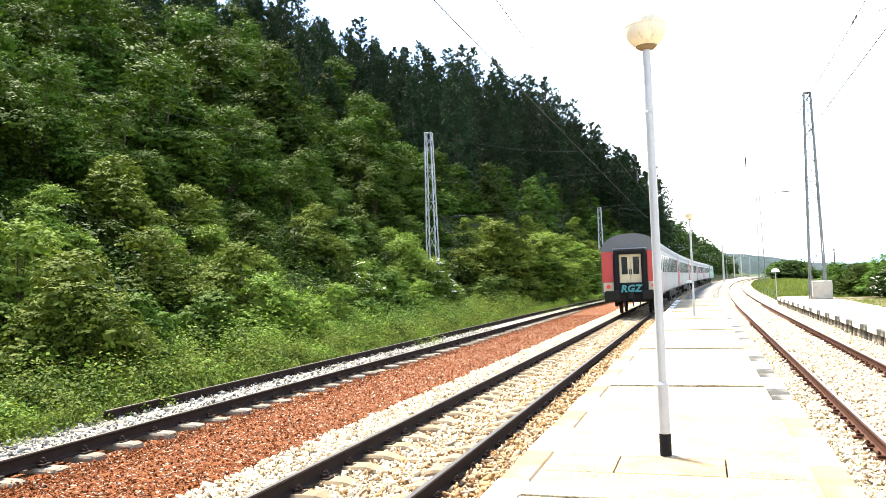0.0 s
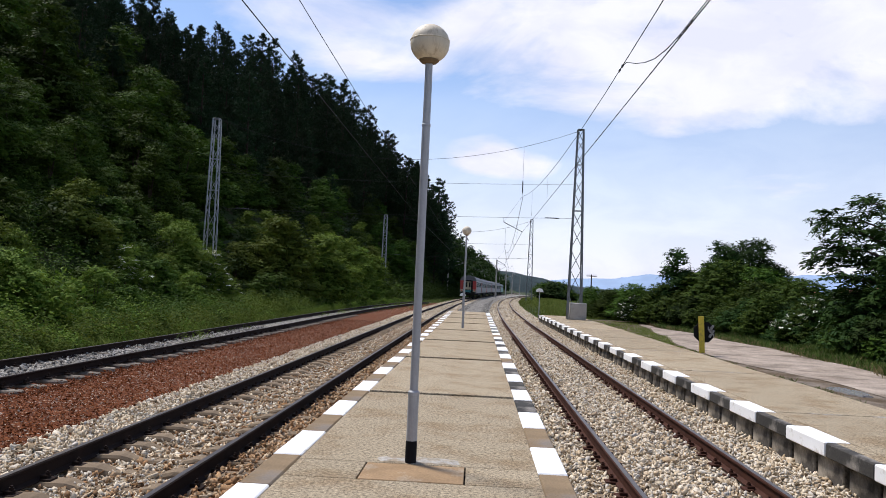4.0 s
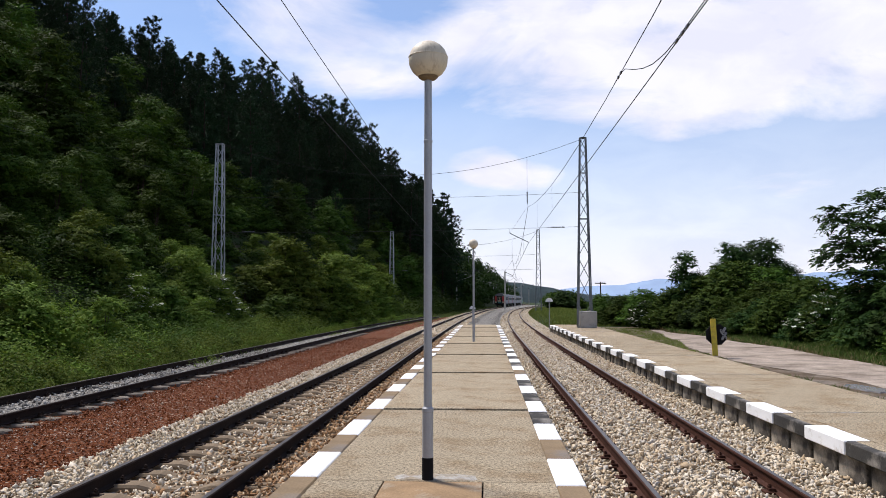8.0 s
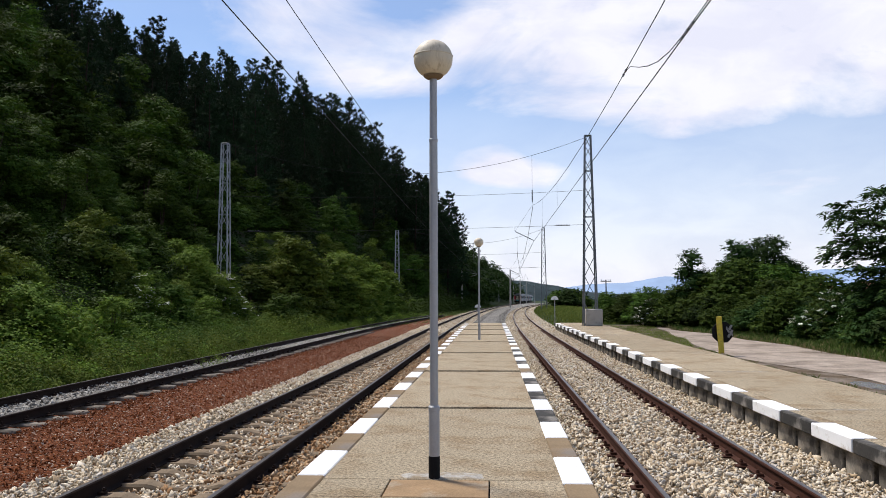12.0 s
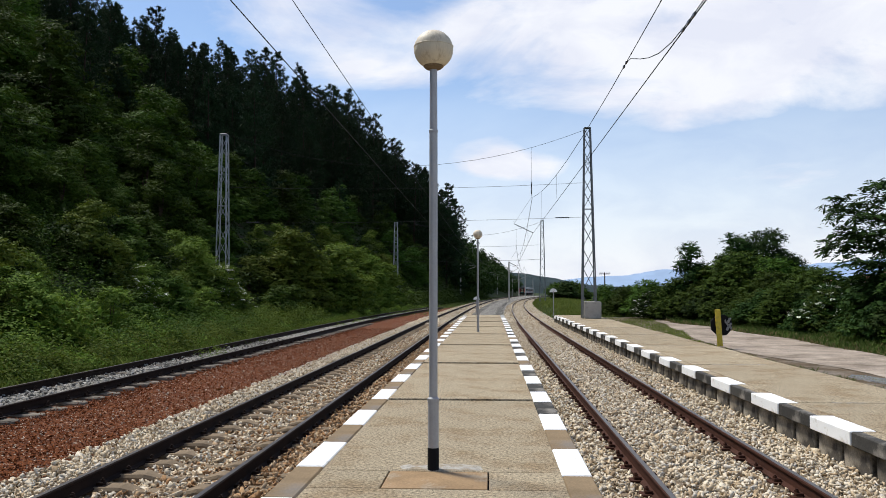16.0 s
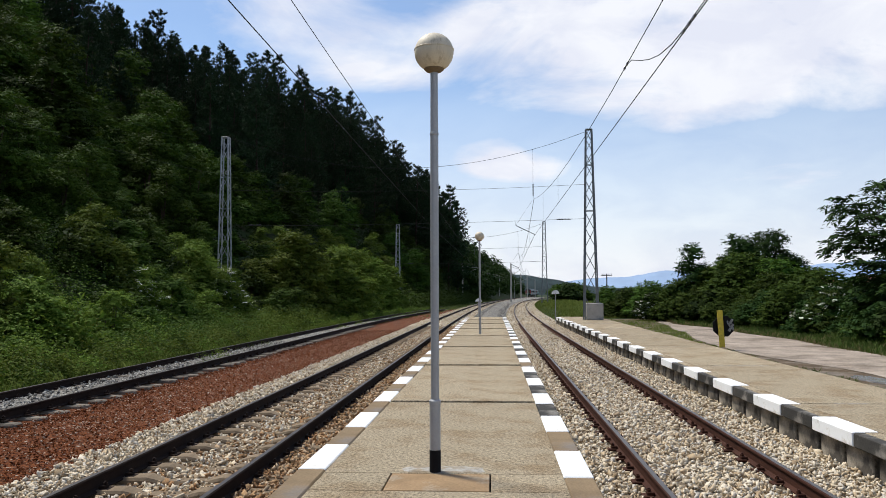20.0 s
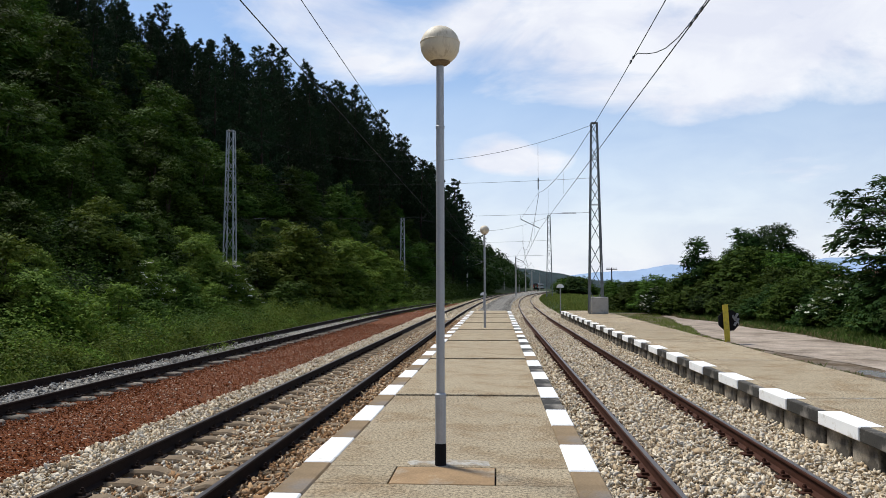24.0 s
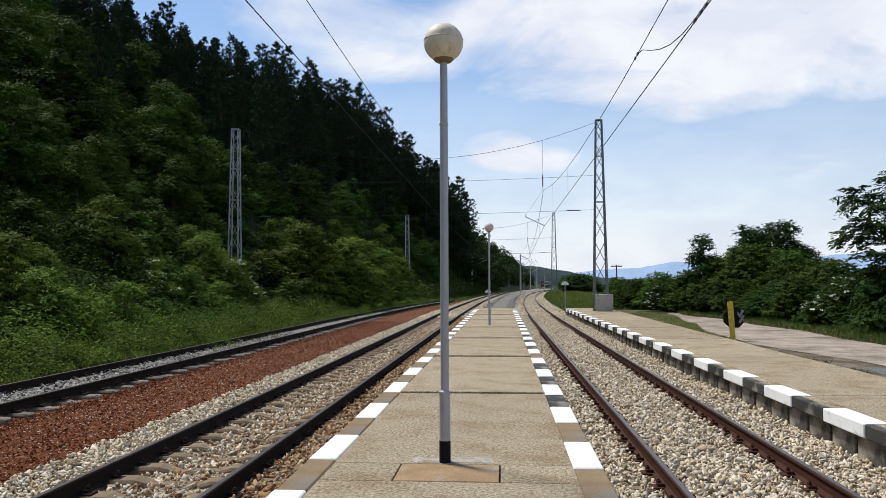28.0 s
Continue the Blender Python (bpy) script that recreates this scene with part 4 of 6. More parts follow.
def insulator(p, d, n=6):
    """A stack of sheds centred on p along d."""
    g, d = Geo(), Vector(d).normalized()
    p = Vector(p)
    pts, rs = [], []
    for k in range(n):
        for o, r in ((-0.04, 0.022), (-0.005, 0.040), (0.005, 0.040), (0.04, 0.022)):
            pts.append(p + d * ((k - (n - 1) / 2) * 0.09 + o)); rs.append(r)
    return g.tube(pts, rs, 8)


def headspan(y, xl, xr, zt, xlt, xrt, k=1.0, name="span_wires"):
    """Cross wires between two masts that carry both tracks' overhead lines."""
    t = thing(name, Matrix.Identity(4), "sagging steel cross wires hung between two lattice masts", "wires", "overhead line spans")
    r = 0.009 * k
    part("upper_wire", Geo().tube(sag((xl, y, zt), (xr, y, zt), 2.05 if y < 60 else 1.9, 20), r * 1.2, 5), [WIRE], t)
    part("middle_wire", Geo().tube(sag((xl, y, 7.95), (xr, y, 8.05), 0.22), r, 5), [WIRE], t)
    part("lower_wire", Geo().tube(sag((xl, y, 5.75), (xr, y, 6.0), 0.10), r, 5), [WIRE], t)
    for xt, zc, zm in ((xlt, 5.35, 6.85), (xrt, 5.0, 7.2)):
        zu = zt - 4 * (2.05 if y < 60 else 1.9) * ((xt - xl) / (xr - xl)) * (1 - (xt - xl) / (xr - xl))
        part("hanger", Geo().tube([(xt, y, zu), (xt, y, zm + 0.05)], r * 0.8, 5), [WIRE], t)
        part("insulator", insulator((xt, y, zm + 0.55), (0, 0, 1), 8), [INSUL], t)
        # steady arm from the lower cross wire to the contact wire
        part("steady_arm", Geo().tube([(xt - 1.05, y, 5.62), (xt + 0.10, y, zc + 0.06)], 0.022 * k, 6), [WIRE], t)
        part("arm_stay", Geo().tube([(xt - 1.05, y, 5.62), (xt, y, zm)], r * 0.6, 4), [WIRE], t)
        part("arm_hook", Geo().tube([(xt - 1.05, y, 5.62), (xt - 1.05, y, 5.86)], r, 5), [WIRE], t)
    for x in (xl + 1.6, xr - 1.3):
        part("insulator", insulator((x, y, 5.97 if x > 0 else 5.78), (1, 0, 0), 9), [INSUL], t)
    return t


headspan(47.0, MAST_L[0] + 0.25, MAST_R[0] - 0.22, 11.2, left_x(47), 2.62)
headspan(110.0, -12.95, 7.15, 11.25, left_x(110), right_x(110) - 0.25, 1.6)


def catenary(name, pts, label, sag_m, zc, mdx):
    """Contact wire, messenger wire with its sag, and droppers, over successive spans."""
    t = thing(name, Matrix.Identity(4), label, "overhead line", "overhead lines")
    for (x0, y0, m0), (x1, y1, m1) in zip(pts[:-1], pts[1:]):
        k = 1.0 if y0 < 40 else 1.6 if y0 < 100 else 2.5
        part("contact_wire", Geo().tube([(x0, y0, zc), (x1, y1, zc)], 0.0085 * k, 6), [WIRE], t)
        ms = sag((x0 + (mdx if y0 < 0 else 0), y0, m0), (x1, y1, m1), sag_m)
        part("messenger_wire", Geo().tube(ms, 0.008 * k, 6), [WIRE], t)
        for j in ((2, 4, 8, 10, 12) if y0 < 0 else (2, 4, 6, 8, 10, 12)):
            p = ms[j]
            part("dropper", Geo().tube([(p.x, p.y, p.z), (p.x, p.y, zc)], 0.003 * k, 4), [WIRE], t)
    return t


catenary("overhead_line", [(2.72, -16, 7.2), (2.66, 47, 7.2), (right_x(110) - 0.2, 110, 7.2), (right_x(175), 175, 7.0), (right_x(256), 256, 7.0), (right_x(360), 360, 7.0)],
         "dark contact and messenger wires over the platform track", 1.62, 5.0, -0.27)
catenary("overhead_line", [(-3.15, -16, 6.95), (-3.3, 47, 6.95), (left_x(110), 110, 7.0), (left_x(175), 175, 7.0), (left_x(256), 256, 7.0), (left_x(360), 360, 7.0)],
         "dark contact and messenger wires over the main track", 0.35, 5.4, 0)
lf = thing("feeder_wire", Matrix.Identity(4), "dark feeder wires strung along the bank masts", "wires")
for dz, dx in ((0, 0), (-1.6, 0.5)):
    part("wire", Geo().tube(sag((-16.1 + dx, -16, 10.4 + dz), (-16.1 + dx, 47, 10.4 + dz), 1.6), 0.005, 5), [WIRE], lf)
    part("wire", Geo().tube(sag((-16.1 + dx, 47, 10.4 + dz), (-13.2 + dx, 110, 10.4 + dz), 1.6), 0.007, 5), [WIRE], lf)


def jumper():
    """The electrical link that loops from the messenger to the contact wire near the camera."""
    t = thing("jumper_cable", Matrix.Identity(4), "looped dark jumper cable clamped between overhead wires", "cable")
    key = [(2.545, 13.75, 5.583), (2.56, 13.35, 5.55), (2.60, 12.75, 5.36), (2.63, 12.2, 5.215), (2.655, 11.6, 5.10), (2.675, 10.9, 5.035), (2.69, 10.2, 5.025), (2.70, 9.0, 5.045), (2.70, 6.0, 5.06)]
    part("cable", Geo().tube(key, 0.007, 6), [WIRE], t)
    for x, y, z in ((2.545, 13.95, 5.58), (2.545, 13.7, 5.585), (2.692, 10.3, 5.012), (2.693, 10.0, 5.014), (2.694, 9.75, 5.016)):
        part("clamp", Geo().box((x, y, z), (0.03, 0.11, 0.05), bevel=0.008), [INSUL], t)


jumper()


def concrete_pole(x, y, h, arm, label):
    t = thing("catenary_pole", pose(x, y, float(ground_z(x, y)) - 0.1), label, "pole", "concrete line poles")
    part("shaft", Geo().lathe([(0.20, 0), (0.14, h)], n=12), [CONPOLE], t)
    if arm:
        part("arm", Geo().tube([(0, 0, h * 0.70), (arm, 0, h * 0.84)], 0.05, 6), [CONPOLE], t)
        part("arm", Geo().tube([(0, 0, h * 0.92), (arm, 0, h * 0.86)], 0.035, 6), [CONPOLE], t)


for x, y, arm in ((4.16, 173, 2.0), (9.25, 256, 3.0), (13.4, 305, 0), (20.4, 380, 0), (-7.08, 189, 3.6), (-1.82, 263, 3.6), (2.89, 326, 3.2), (10.5, 380, 3.0)):
    concrete_pole(x, y, 8.9 if x > -8 else 8.9, arm, "pale concrete pole carrying the overhead line")


def telegraph_pole():
    x, y = 10.9, 75.0
    t = thing("telegraph_pole", pose(x, y, float(ground_z(x, y))), "dark wooden pole with a cross-arm above the bushes", "pole")
    part("shaft", Geo().lathe([(0.07, -0.2), (0.05, 3.3)], n=10), [WOODPOLE], t)
    part("cross_arm", Geo().box((0, 0, 3.15), (1.0, 0.06, 0.07), bevel=0.01), [WOODPOLE], t)
    for k in (-0.42, -0.2, 0.2, 0.42):
        part("insulator", Geo().lathe([(0.03, 3.2), (0.045, 3.24), (0.04, 3.30), (0.015, 3.33)], c=(k, 0, 0), n=8), [WHITE], t)


telegraph_pole()


def yellow_post():
    t = thing("marker_post", pose(6.98, 24.0, -0.02, 0, -3.0, 0), "leaning yellow board post carrying a black octagonal sign", "post")
    g = Geo().box((0, 0, 0.53), (0.16, 0.045, 1.10), bevel=0.008)
    g.box((0.0, 0.035, 0.53), (0.05, 0.05, 1.08), bevel=0.006)
    part("board", g, [YELLOW], t)
    n, vs = 8, []
    for y in (0.06, 0.11):
        for k in range(n):
            a = math.pi / 8 + 2 * math.pi * k / n
            vs.append((0.10 + 0.33 * math.cos(a), y, 0.60 + 0.33 * math.sin(a)))
    fs = [tuple(range(n)), tuple(range(2 * n - 1, n - 1, -1))] + [(k, k + n, (k + 1) % n + n, (k + 1) % n) for k in range(n)]
    disc = part("octagon", Geo().add(vs, fs), [BLACK], t, "black octagonal plate")
    rng = random.Random(3)
    # pale grey folds put the film's whitish reflections into colour
    for k in range(9):
        x, z = 0.22 + 0.17 * rng.random(), 0.48 + 0.28 * rng.random()
        g = Geo().box((x, 0.055, z), (0.03 + 0.05 * rng.random(), 0.03, 0.08 + 0.08 * rng.random()), rot=Euler((0.3 * rng.random(), rng.uniform(-0.6, 0.6), 0)).to_matrix(), bevel=0.008)
        part("film_fold", g, [SILVER], disc, "crumpled film, its whitish reflections as pale grey folds")


yellow_post()

# ---- plants ----


def leaf_cloud(centers, normals, size, rng, droop=0.0, aspect=0.55, flat=0.5, dirs=None):
    """Pointed four-cornered leaves at the given places, facing near the given normals."""
    n = len(centers)
    nr = normals + rng.normal(0, flat, (n, 3))
    nr /= np.linalg.norm(nr, axis=1, keepdims=True) + 1e-9
    t = rng.normal(0, 1, (n, 3)) if dirs is None else dirs + rng.normal(0, 0.35, (n, 3))
    t[:, 2] -= droop
    t -= nr * np.sum(t * nr, axis=1, keepdims=True)
    t /= np.linalg.norm(t, axis=1, keepdims=True) + 1e-9
    b = np.cross(nr, t)
    s = (size * np.exp(rng.normal(0, 0.25, n)))[:, None]
    v = np.stack([centers - t * s * 0.5, centers + b * s * aspect * 0.5 + nr * s * 0.06, centers + t * s * 0.5 - nr * s * 0.05, centers - b * s * aspect * 0.5 + nr * s * 0.06], 1)
    return v.reshape(-1, 3)


def quads(n):
    return np.arange(4 * n).reshape(n, 4)


def limb_paths(rng, h, spread, n_limbs, base=0.3):
    """Trunk and limbs of a broad-leaved tree."""
    g = Geo()
    lean = rng.normal(0, 0.05, 2)
    trunk = [(lean[0] * z * z / h, lean[1] * z * z / h, z) for z in np.linspace(-0.3, h * 0.86, 8)]
    r0 = 0.018 * h + 0.03
    g.tube(trunk, list(np.linspace(r0, r0 * 0.25, 8)), 7)
    tips = []
    for k in range(n_limbs):
        u = base + (0.95 - base) * (k + rng.random() * 0.7) / n_limbs
        z0 = u * h * 0.86
        a = k * 2.4 + rng.random()
        ln = spread * (1.05 - 0.55 * u) * rng.uniform(0.75, 1.15)
        p0 = np.array([lean[0] * z0 * z0 / h, lean[1] * z0 * z0 / h, z0])
        d = np.array([math.cos(a), math.sin(a), 0.55 + 0.5 * u])
        pts = [tuple(p0 + d * ln * q + np.array([0, 0, 0.12 * ln * q * q])) for q in (0, 0.35, 0.7, 1.0)]
        g.tube(pts, [r0 * 0.42 * (1 - 0.6 * u), r0 * 0.3 * (1 - 0.6 * u), r0 * 0.16, 0.012], 5)
        tips.append((np.array(pts[-1]), ln))
        tips.append((np.array(pts[2]), ln * 0.8))
    tips.append((np.array(trunk[-1]), spread * 0.5))
    return g, tips


def broadleaf(seed, h, spread, leaves, leaf, limbs=9, base=0.25, puff=1.0):
    """Meshes of one broad-leaved tree: wood, crown."""
    rng = np.random.default_rng(seed)
    g, tips = limb_paths(rng, h, spread, limbs, base)
    lobes = []
    for p, ln in tips:
        r = max(0.22, ln * rng.uniform(0.26, 0.46) * puff)
        lobes.append((p, r))
        for k in range(5):
            d = rng.normal(0, 1, 3)
            d /= np.linalg.norm(d)
            lobes.append((p + d * r * np.array([1.0, 1.0, 0.6]) * rng.uniform(0.75, 1.45), r * rng.uniform(0.3, 0.62)))
    w = np.array([r ** 2 for _, r in lobes]); w /= w.sum()
    pick = rng.choice(len(lobes), leaves, p=w)
    ctr = np.array([q[0] for q in lobes])[pick]
    rad = np.array([q[1] for q in lobes])[pick]
    d = rng.normal(0, 1, (leaves, 3))
    low = (d[:, 2] < -0.2) & (rng.random(leaves) < 0.7)
    d[low, 2] *= -1
    d /= np.linalg.norm(d, axis=1, keepdims=True)
    pos = ctr + d * (rad * (1.05 - 0.5 * rng.random(leaves) ** 2))[:, None] * np.array([1, 1, 0.70])
    pos[:, 2] = np.maximum(pos[:, 2], 0.05)
    nrm = d + np.array([0, 0, 0.35])
    return g, pos, nrm, rng


def tree_meshes(name, seed, h, spread, leaves, leaf, material, limbs=9, base=0.25, blossom=0, aspect=0.55, puff=1.0):
    g, pos, nrm, rng = broadleaf(seed, h, spread, leaves, leaf, limbs, base, puff)
    v = leaf_cloud(pos, nrm, leaf, rng, droop=0.5, flat=0.35, aspect=aspect)
    mats, mi = [material], None
    if blossom:
        mats, mi = [material, PETAL], (rng.random(len(pos)) < blossom * (pos[:, 2] > h * 0.45)).astype(int)
    return g.mesh(name + "_wood", [BARK]), cloud_mesh(name + "_crown", v, quads(len(pos)), mats, mi)


def mass_meshes(name, seed, w, h, sprigs, leaf, material, lobes=30, blossom=0.0, per=8, aspect=0.5, skirt=0.05, spiky=0.3, round_top=0.6, bark=None, flat=0.62):
    """A dense shrub or full-skirted tree: flattened pads of foliage, leafy twigs on their upper faces, dark gaps between."""
    rng = np.random.default_rng(seed)
    a, u = np.arange(lobes) * 2.399 + rng.normal(0, 0.4, lobes), np.sqrt((np.arange(lobes) + rng.random(lobes)) / lobes)
    rr = 0.42 * w * u
    roof = h * (1 - round_top * u ** 2) * rng.uniform(0.80, 1.0, lobes)
    rad = w * rng.uniform(0.12, 0.25, lobes)
    zz = np.maximum(rad * 0.5, skirt * h + (roof - rad * flat - skirt * h) * rng.random(lobes) ** 0.5)
    C = np.stack([rr * np.cos(a), rr * np.sin(a), zz], -1)
    C[0], rad[0] = (rng.normal(0, 0.06 * w), rng.normal(0, 0.06 * w), h - 0.10 * w), 0.14 * w
    for i, f in ((1, 0.84), (2, 0.68), (3, 0.52)):
        C[i], rad[i] = (rng.normal(0, 0.10 * w), rng.normal(0, 0.10 * w), f * h), 0.20 * w
    E = np.array([1, 1, flat])
    n = sprigs * 6
    k = rng.choice(lobes, n, p=rad ** 2 / np.sum(rad ** 2))
    d = rng.normal(0, 1, (n, 3)); d[:, 2] += 0.55
    d /= np.linalg.norm(d, axis=1, keepdims=True)
    lump = 1 + 0.16 * np.sin(d[:, 0] * 7 + k) * np.sin(d[:, 1] * 7 + 2 * k) + 0.1 * np.sin(d[:, 2] * 11 + k)
    pos = C[k] + d * E * (rad[k] * lump * rng.uniform(0.74, 1.02, n))[:, None]
    keep = (pos[:, 2] > 0.04) & (d[:, 2] > -0.32)
    for c, r in zip(C, rad):
        keep &= np.linalg.norm((pos - c) / E, axis=1) > 0.70 * r
    pos, d = pos[keep][:sprigs], d[keep][:sprigs]
    n = len(pos)
    nrm = d / E
    nrm /= np.linalg.norm(nrm, axis=1, keepdims=True)
    s = d * np.array([1, 1, 0.45]) + rng.normal(0, spiky, (n, 3)) + np.array([0, 0, 0.22])
    s /= np.linalg.norm(s, axis=1, keepdims=True)
    ln = leaf * rng.uniform(1.6, 3.6, n)
    side = np.cross(s, np.array([0, 0, 1.0])) + rng.normal(0, 0.15, (n, 3))
    side /= np.linalg.norm(side, axis=1, keepdims=True) + 1e-9
    q = (np.arange(per) + 0.5) / per
    sg = np.where(np.arange(per) % 2 == 0, 1.0, -1.0)
    P = pos[:, None] + s[:, None] * (ln[:, None] * q[None])[..., None] + side[:, None] * (sg[None] * leaf * 0.45)[..., None]
    P[..., 2] -= (0.30 * ln)[:, None] * q[None] ** 2
    D = s[:, None] * 0.7 + side[:, None] * sg[None, :, None]
    N = np.repeat((nrm * 0.75 + np.array([0, 0, 0.45]))[:, None], per, 1)
    v = leaf_cloud(P.reshape(-1, 3), N.reshape(-1, 3), leaf, rng, droop=0.25, flat=0.26, aspect=aspect, dirs=D.reshape(-1, 3))
    # leaves inside the pads, which close them against the light
    m = sprigs
    k2 = rng.choice(lobes, m, p=rad ** 2 / np.sum(rad ** 2))
    d2 = rng.normal(0, 1, (m, 3)); d2 /= np.linalg.norm(d2, axis=1, keepdims=True)
    inner = C[k2] + d2 * E * (rad[k2] * rng.uniform(0.2, 0.72, m))[:, None]
    inner[:, 2] = np.maximum(inner[:, 2], 0.05)
    v = np.concatenate([v, leaf_cloud(inner, np.tile([0, 0, 1.0], (m, 1)), leaf * 1.5, rng, aspect=0.7, flat=0.7)])
    mats, mi = [material], None
    if blossom:
        mats = [material, PETAL]
        mi = np.concatenate([np.repeat((rng.random(n) < blossom) & (d[:, 2] > -0.1), per).astype(int), np.zeros(m, int)])
    g = Geo()
    for i in range(min(9, lobes)):
        e = C[i] * np.array([0.9, 0.9, 0.95])
        g.tube([(0.05 * e[0], 0.05 * e[1], -0.3), (0.25 * e[0], 0.25 * e[1], 0.45 * e[2]), tuple(e)], [0.012 * h + 0.012, 0.008 * h + 0.008, 0.006], 5)
    return g.mesh(name + "_wood", [bark or BARK]), cloud_mesh(name + "_crown", v, quads(n * per + m), mats, mi)


def walnut_meshes(name, seed, h, spread, limbs, leaf, material):
    """A tree of long arching boughs set with drooping many-fingered leaves."""
    rng = np.random.default_rng(seed)
    g, C, N, D = Geo(), [], [], []
    g.tube([(0, 0, -0.3), (0.08, 0.02, h * 0.35), (0.02, -0.05, h * 0.8)], [0.15, 0.11, 0.04], 8)
    for k in range(limbs):
        u = (k + 0.5) / limbs
        z0, a = h * (0.12 + 0.62 * u), k * 2.399 + rng.normal(0, 0.25)
        ln = spread * (1.0 - 0.35 * abs(u - 0.45)) * rng.uniform(0.8, 1.05)
        rise = 0.25 + 0.85 * u
        d = np.array([math.cos(a), math.sin(a), 0.0])
        pt = lambda q: np.array([0, 0, z0]) + d * ln * q + np.array([0, 0, ln * (rise * q - 0.55 * rise * q * q)])
        g.tube([tuple(pt(q)) for q in (0, 0.3, 0.65, 1.0)], [0.05, 0.035, 0.02, 0.006], 5)
        for j in range(int(16 + 15 * ln)):
            q = 0.22 + 0.80 * rng.random() ** 0.8
            b = pt(q) + rng.normal(0, 1, 3) * np.array([0.24, 0.24, 0.10]) * (1.25 - q * 0.7)
            s = d * 0.9 + rng.normal(0, 0.65, 3) + np.array([0, 0, 0.1])
            s /= np.linalg.norm(s)
            sd = np.cross(s, (0, 0, 1.0)); sd /= np.linalg.norm(sd) + 1e-9
            for m in range(9):
                e, sg = (m // 2 + 1) / 5, (1 if m % 2 else -1)
                if m == 8:
                    sg = 0
                C.append(b + s * leaf * 2.0 * e + sd * sg * leaf * 0.5 - np.array([0, 0, leaf * 0.8 * e * e]))
                N.append(np.array([0, 0, 1.0]) + 0.3 * s)
                D.append(s * 0.8 + sd * sg - np.array([0, 0, 0.35]))
    v = leaf_cloud(np.array(C), np.array(N), leaf, rng, aspect=0.38, flat=0.3, dirs=np.array(D))
    return g.mesh(name + "_wood", [BARK]), cloud_mesh(name + "_crown", v, quads(len(C)), [material])


def pine_meshes(name, seed, h, blades, leaf, cone=False):
    """A tall black pine: dark trunk, whorls of upswept branches set with brushes of needles, ragged oval outline."""
    rng = np.random.default_rng(seed)
    g = Geo()
    bendx = rng.normal(0, 0.35, 2)
    shape, taper = (0.20, 0.95) if cone else (rng.uniform(0.20, 0.25), rng.uniform(0.6, 0.8))
    ax = lambda z: np.array([bendx[0] * (z / h) ** 2, bendx[1] * (z / h) ** 2, z])
    zs = np.linspace(-0.4, h * 0.98, 9)
    g.tube([tuple(ax(z)) for z in zs], list(np.linspace(0.20, 0.03, 9)), 7)
    A, Dr, Ln = [], [], []
    z = h * rng.uniform(0.10, 0.18)
    while z < h * 0.985:
        u = z / h
        L = h * shape * (1 - u) ** taper * min(1, 0.6 + 1.6 * (u - 0.10)) + 0.28
        for k in range(int(rng.integers(5, 8))):
            if rng.random() < 0.15:
                continue
            a, ln = rng.random() * 6.283, L * rng.uniform(0.55, 1.2)
            lift = rng.uniform(-0.12, 0.08) + 0.2 * u if cone else rng.uniform(-0.10, 0.25) + 0.40 * u
            d = np.array([math.cos(a), math.sin(a), lift])
            p0 = ax(z)
            if rng.random() < 0.5:
                g.tube([tuple(p0), tuple(p0 + d * ln * 0.95)], [0.045 * (1.1 - u), 0.012], 3, cap=False)
            for j in range(int(2 + ln * 1.7)):
                q = 0.22 + 0.85 * rng.random() ** 0.75
                side = np.array([-math.sin(a), math.cos(a), 0]) * rng.normal(0, 0.20) * ln * (0.5 + 0.5 * q)
                A.append(p0 + d * ln * q + side + np.array([0, 0, 0.18 * ln * q * q + rng.normal(0, 0.06)])); Dr.append(d + side); Ln.append(ln)
        z += h * rng.uniform(0.028, 0.045)
    A.append(ax(h * 0.98)); Dr.append(np.array([0, 0, 1.0])); Ln.append(0.5)
    A, Dr = np.array(A), np.array(Dr)
    per = max(6, blades // len(A))
    n = len(A)
    # each brush is a fan of needle sprays that turns up at its tip
    D = np.repeat(Dr * (0.9 if cone else 0.65) + np.array([0, 0, 0.35 if cone else 0.65]), per, 0) + rng.normal(0, 0.5, (n * per, 3))
    D /= np.linalg.norm(D, axis=1, keepdims=True)
    base = np.repeat(A, per, 0) + rng.normal(0, 0.07, (n * per, 3))
    v = leaf_cloud(base + D * leaf * 0.45, rng.normal(0, 1, (n * per, 3)) + np.array([0, 0, 0.4]), leaf, rng, aspect=0.15, flat=0.3, dirs=D * 4)
    return g.mesh(name + "_wood", [PINEBARK]), cloud_mesh(name + "_crown", v, quads(n * per), [NEEDLE])


def plant(name, meshes, at, label, category, group=""):
    t = thing(name, at, label, category, group)
    part("trunk", meshes[0], None, t)
    part("crown", meshes[1], None, t)
    return t


def scatter(name, meshes, spots, label, category, group):
    """Copies of one plant at rows of (x, y, scale, turn)."""
    first = None
    for x, y, s, turn in spots:
        m = pose(x, y, float(ground_z(x, y)) - 0.05, 0, 0, turn) @ Matrix.Diagonal((s, s, s * 1.0, 1))
        if first is None:
            first = plant(name, meshes, m, label, category, group)
        else:
            c = copy_thing(first, Matrix.Identity(4))
            c.matrix_basis = m


prng = random.Random(11)


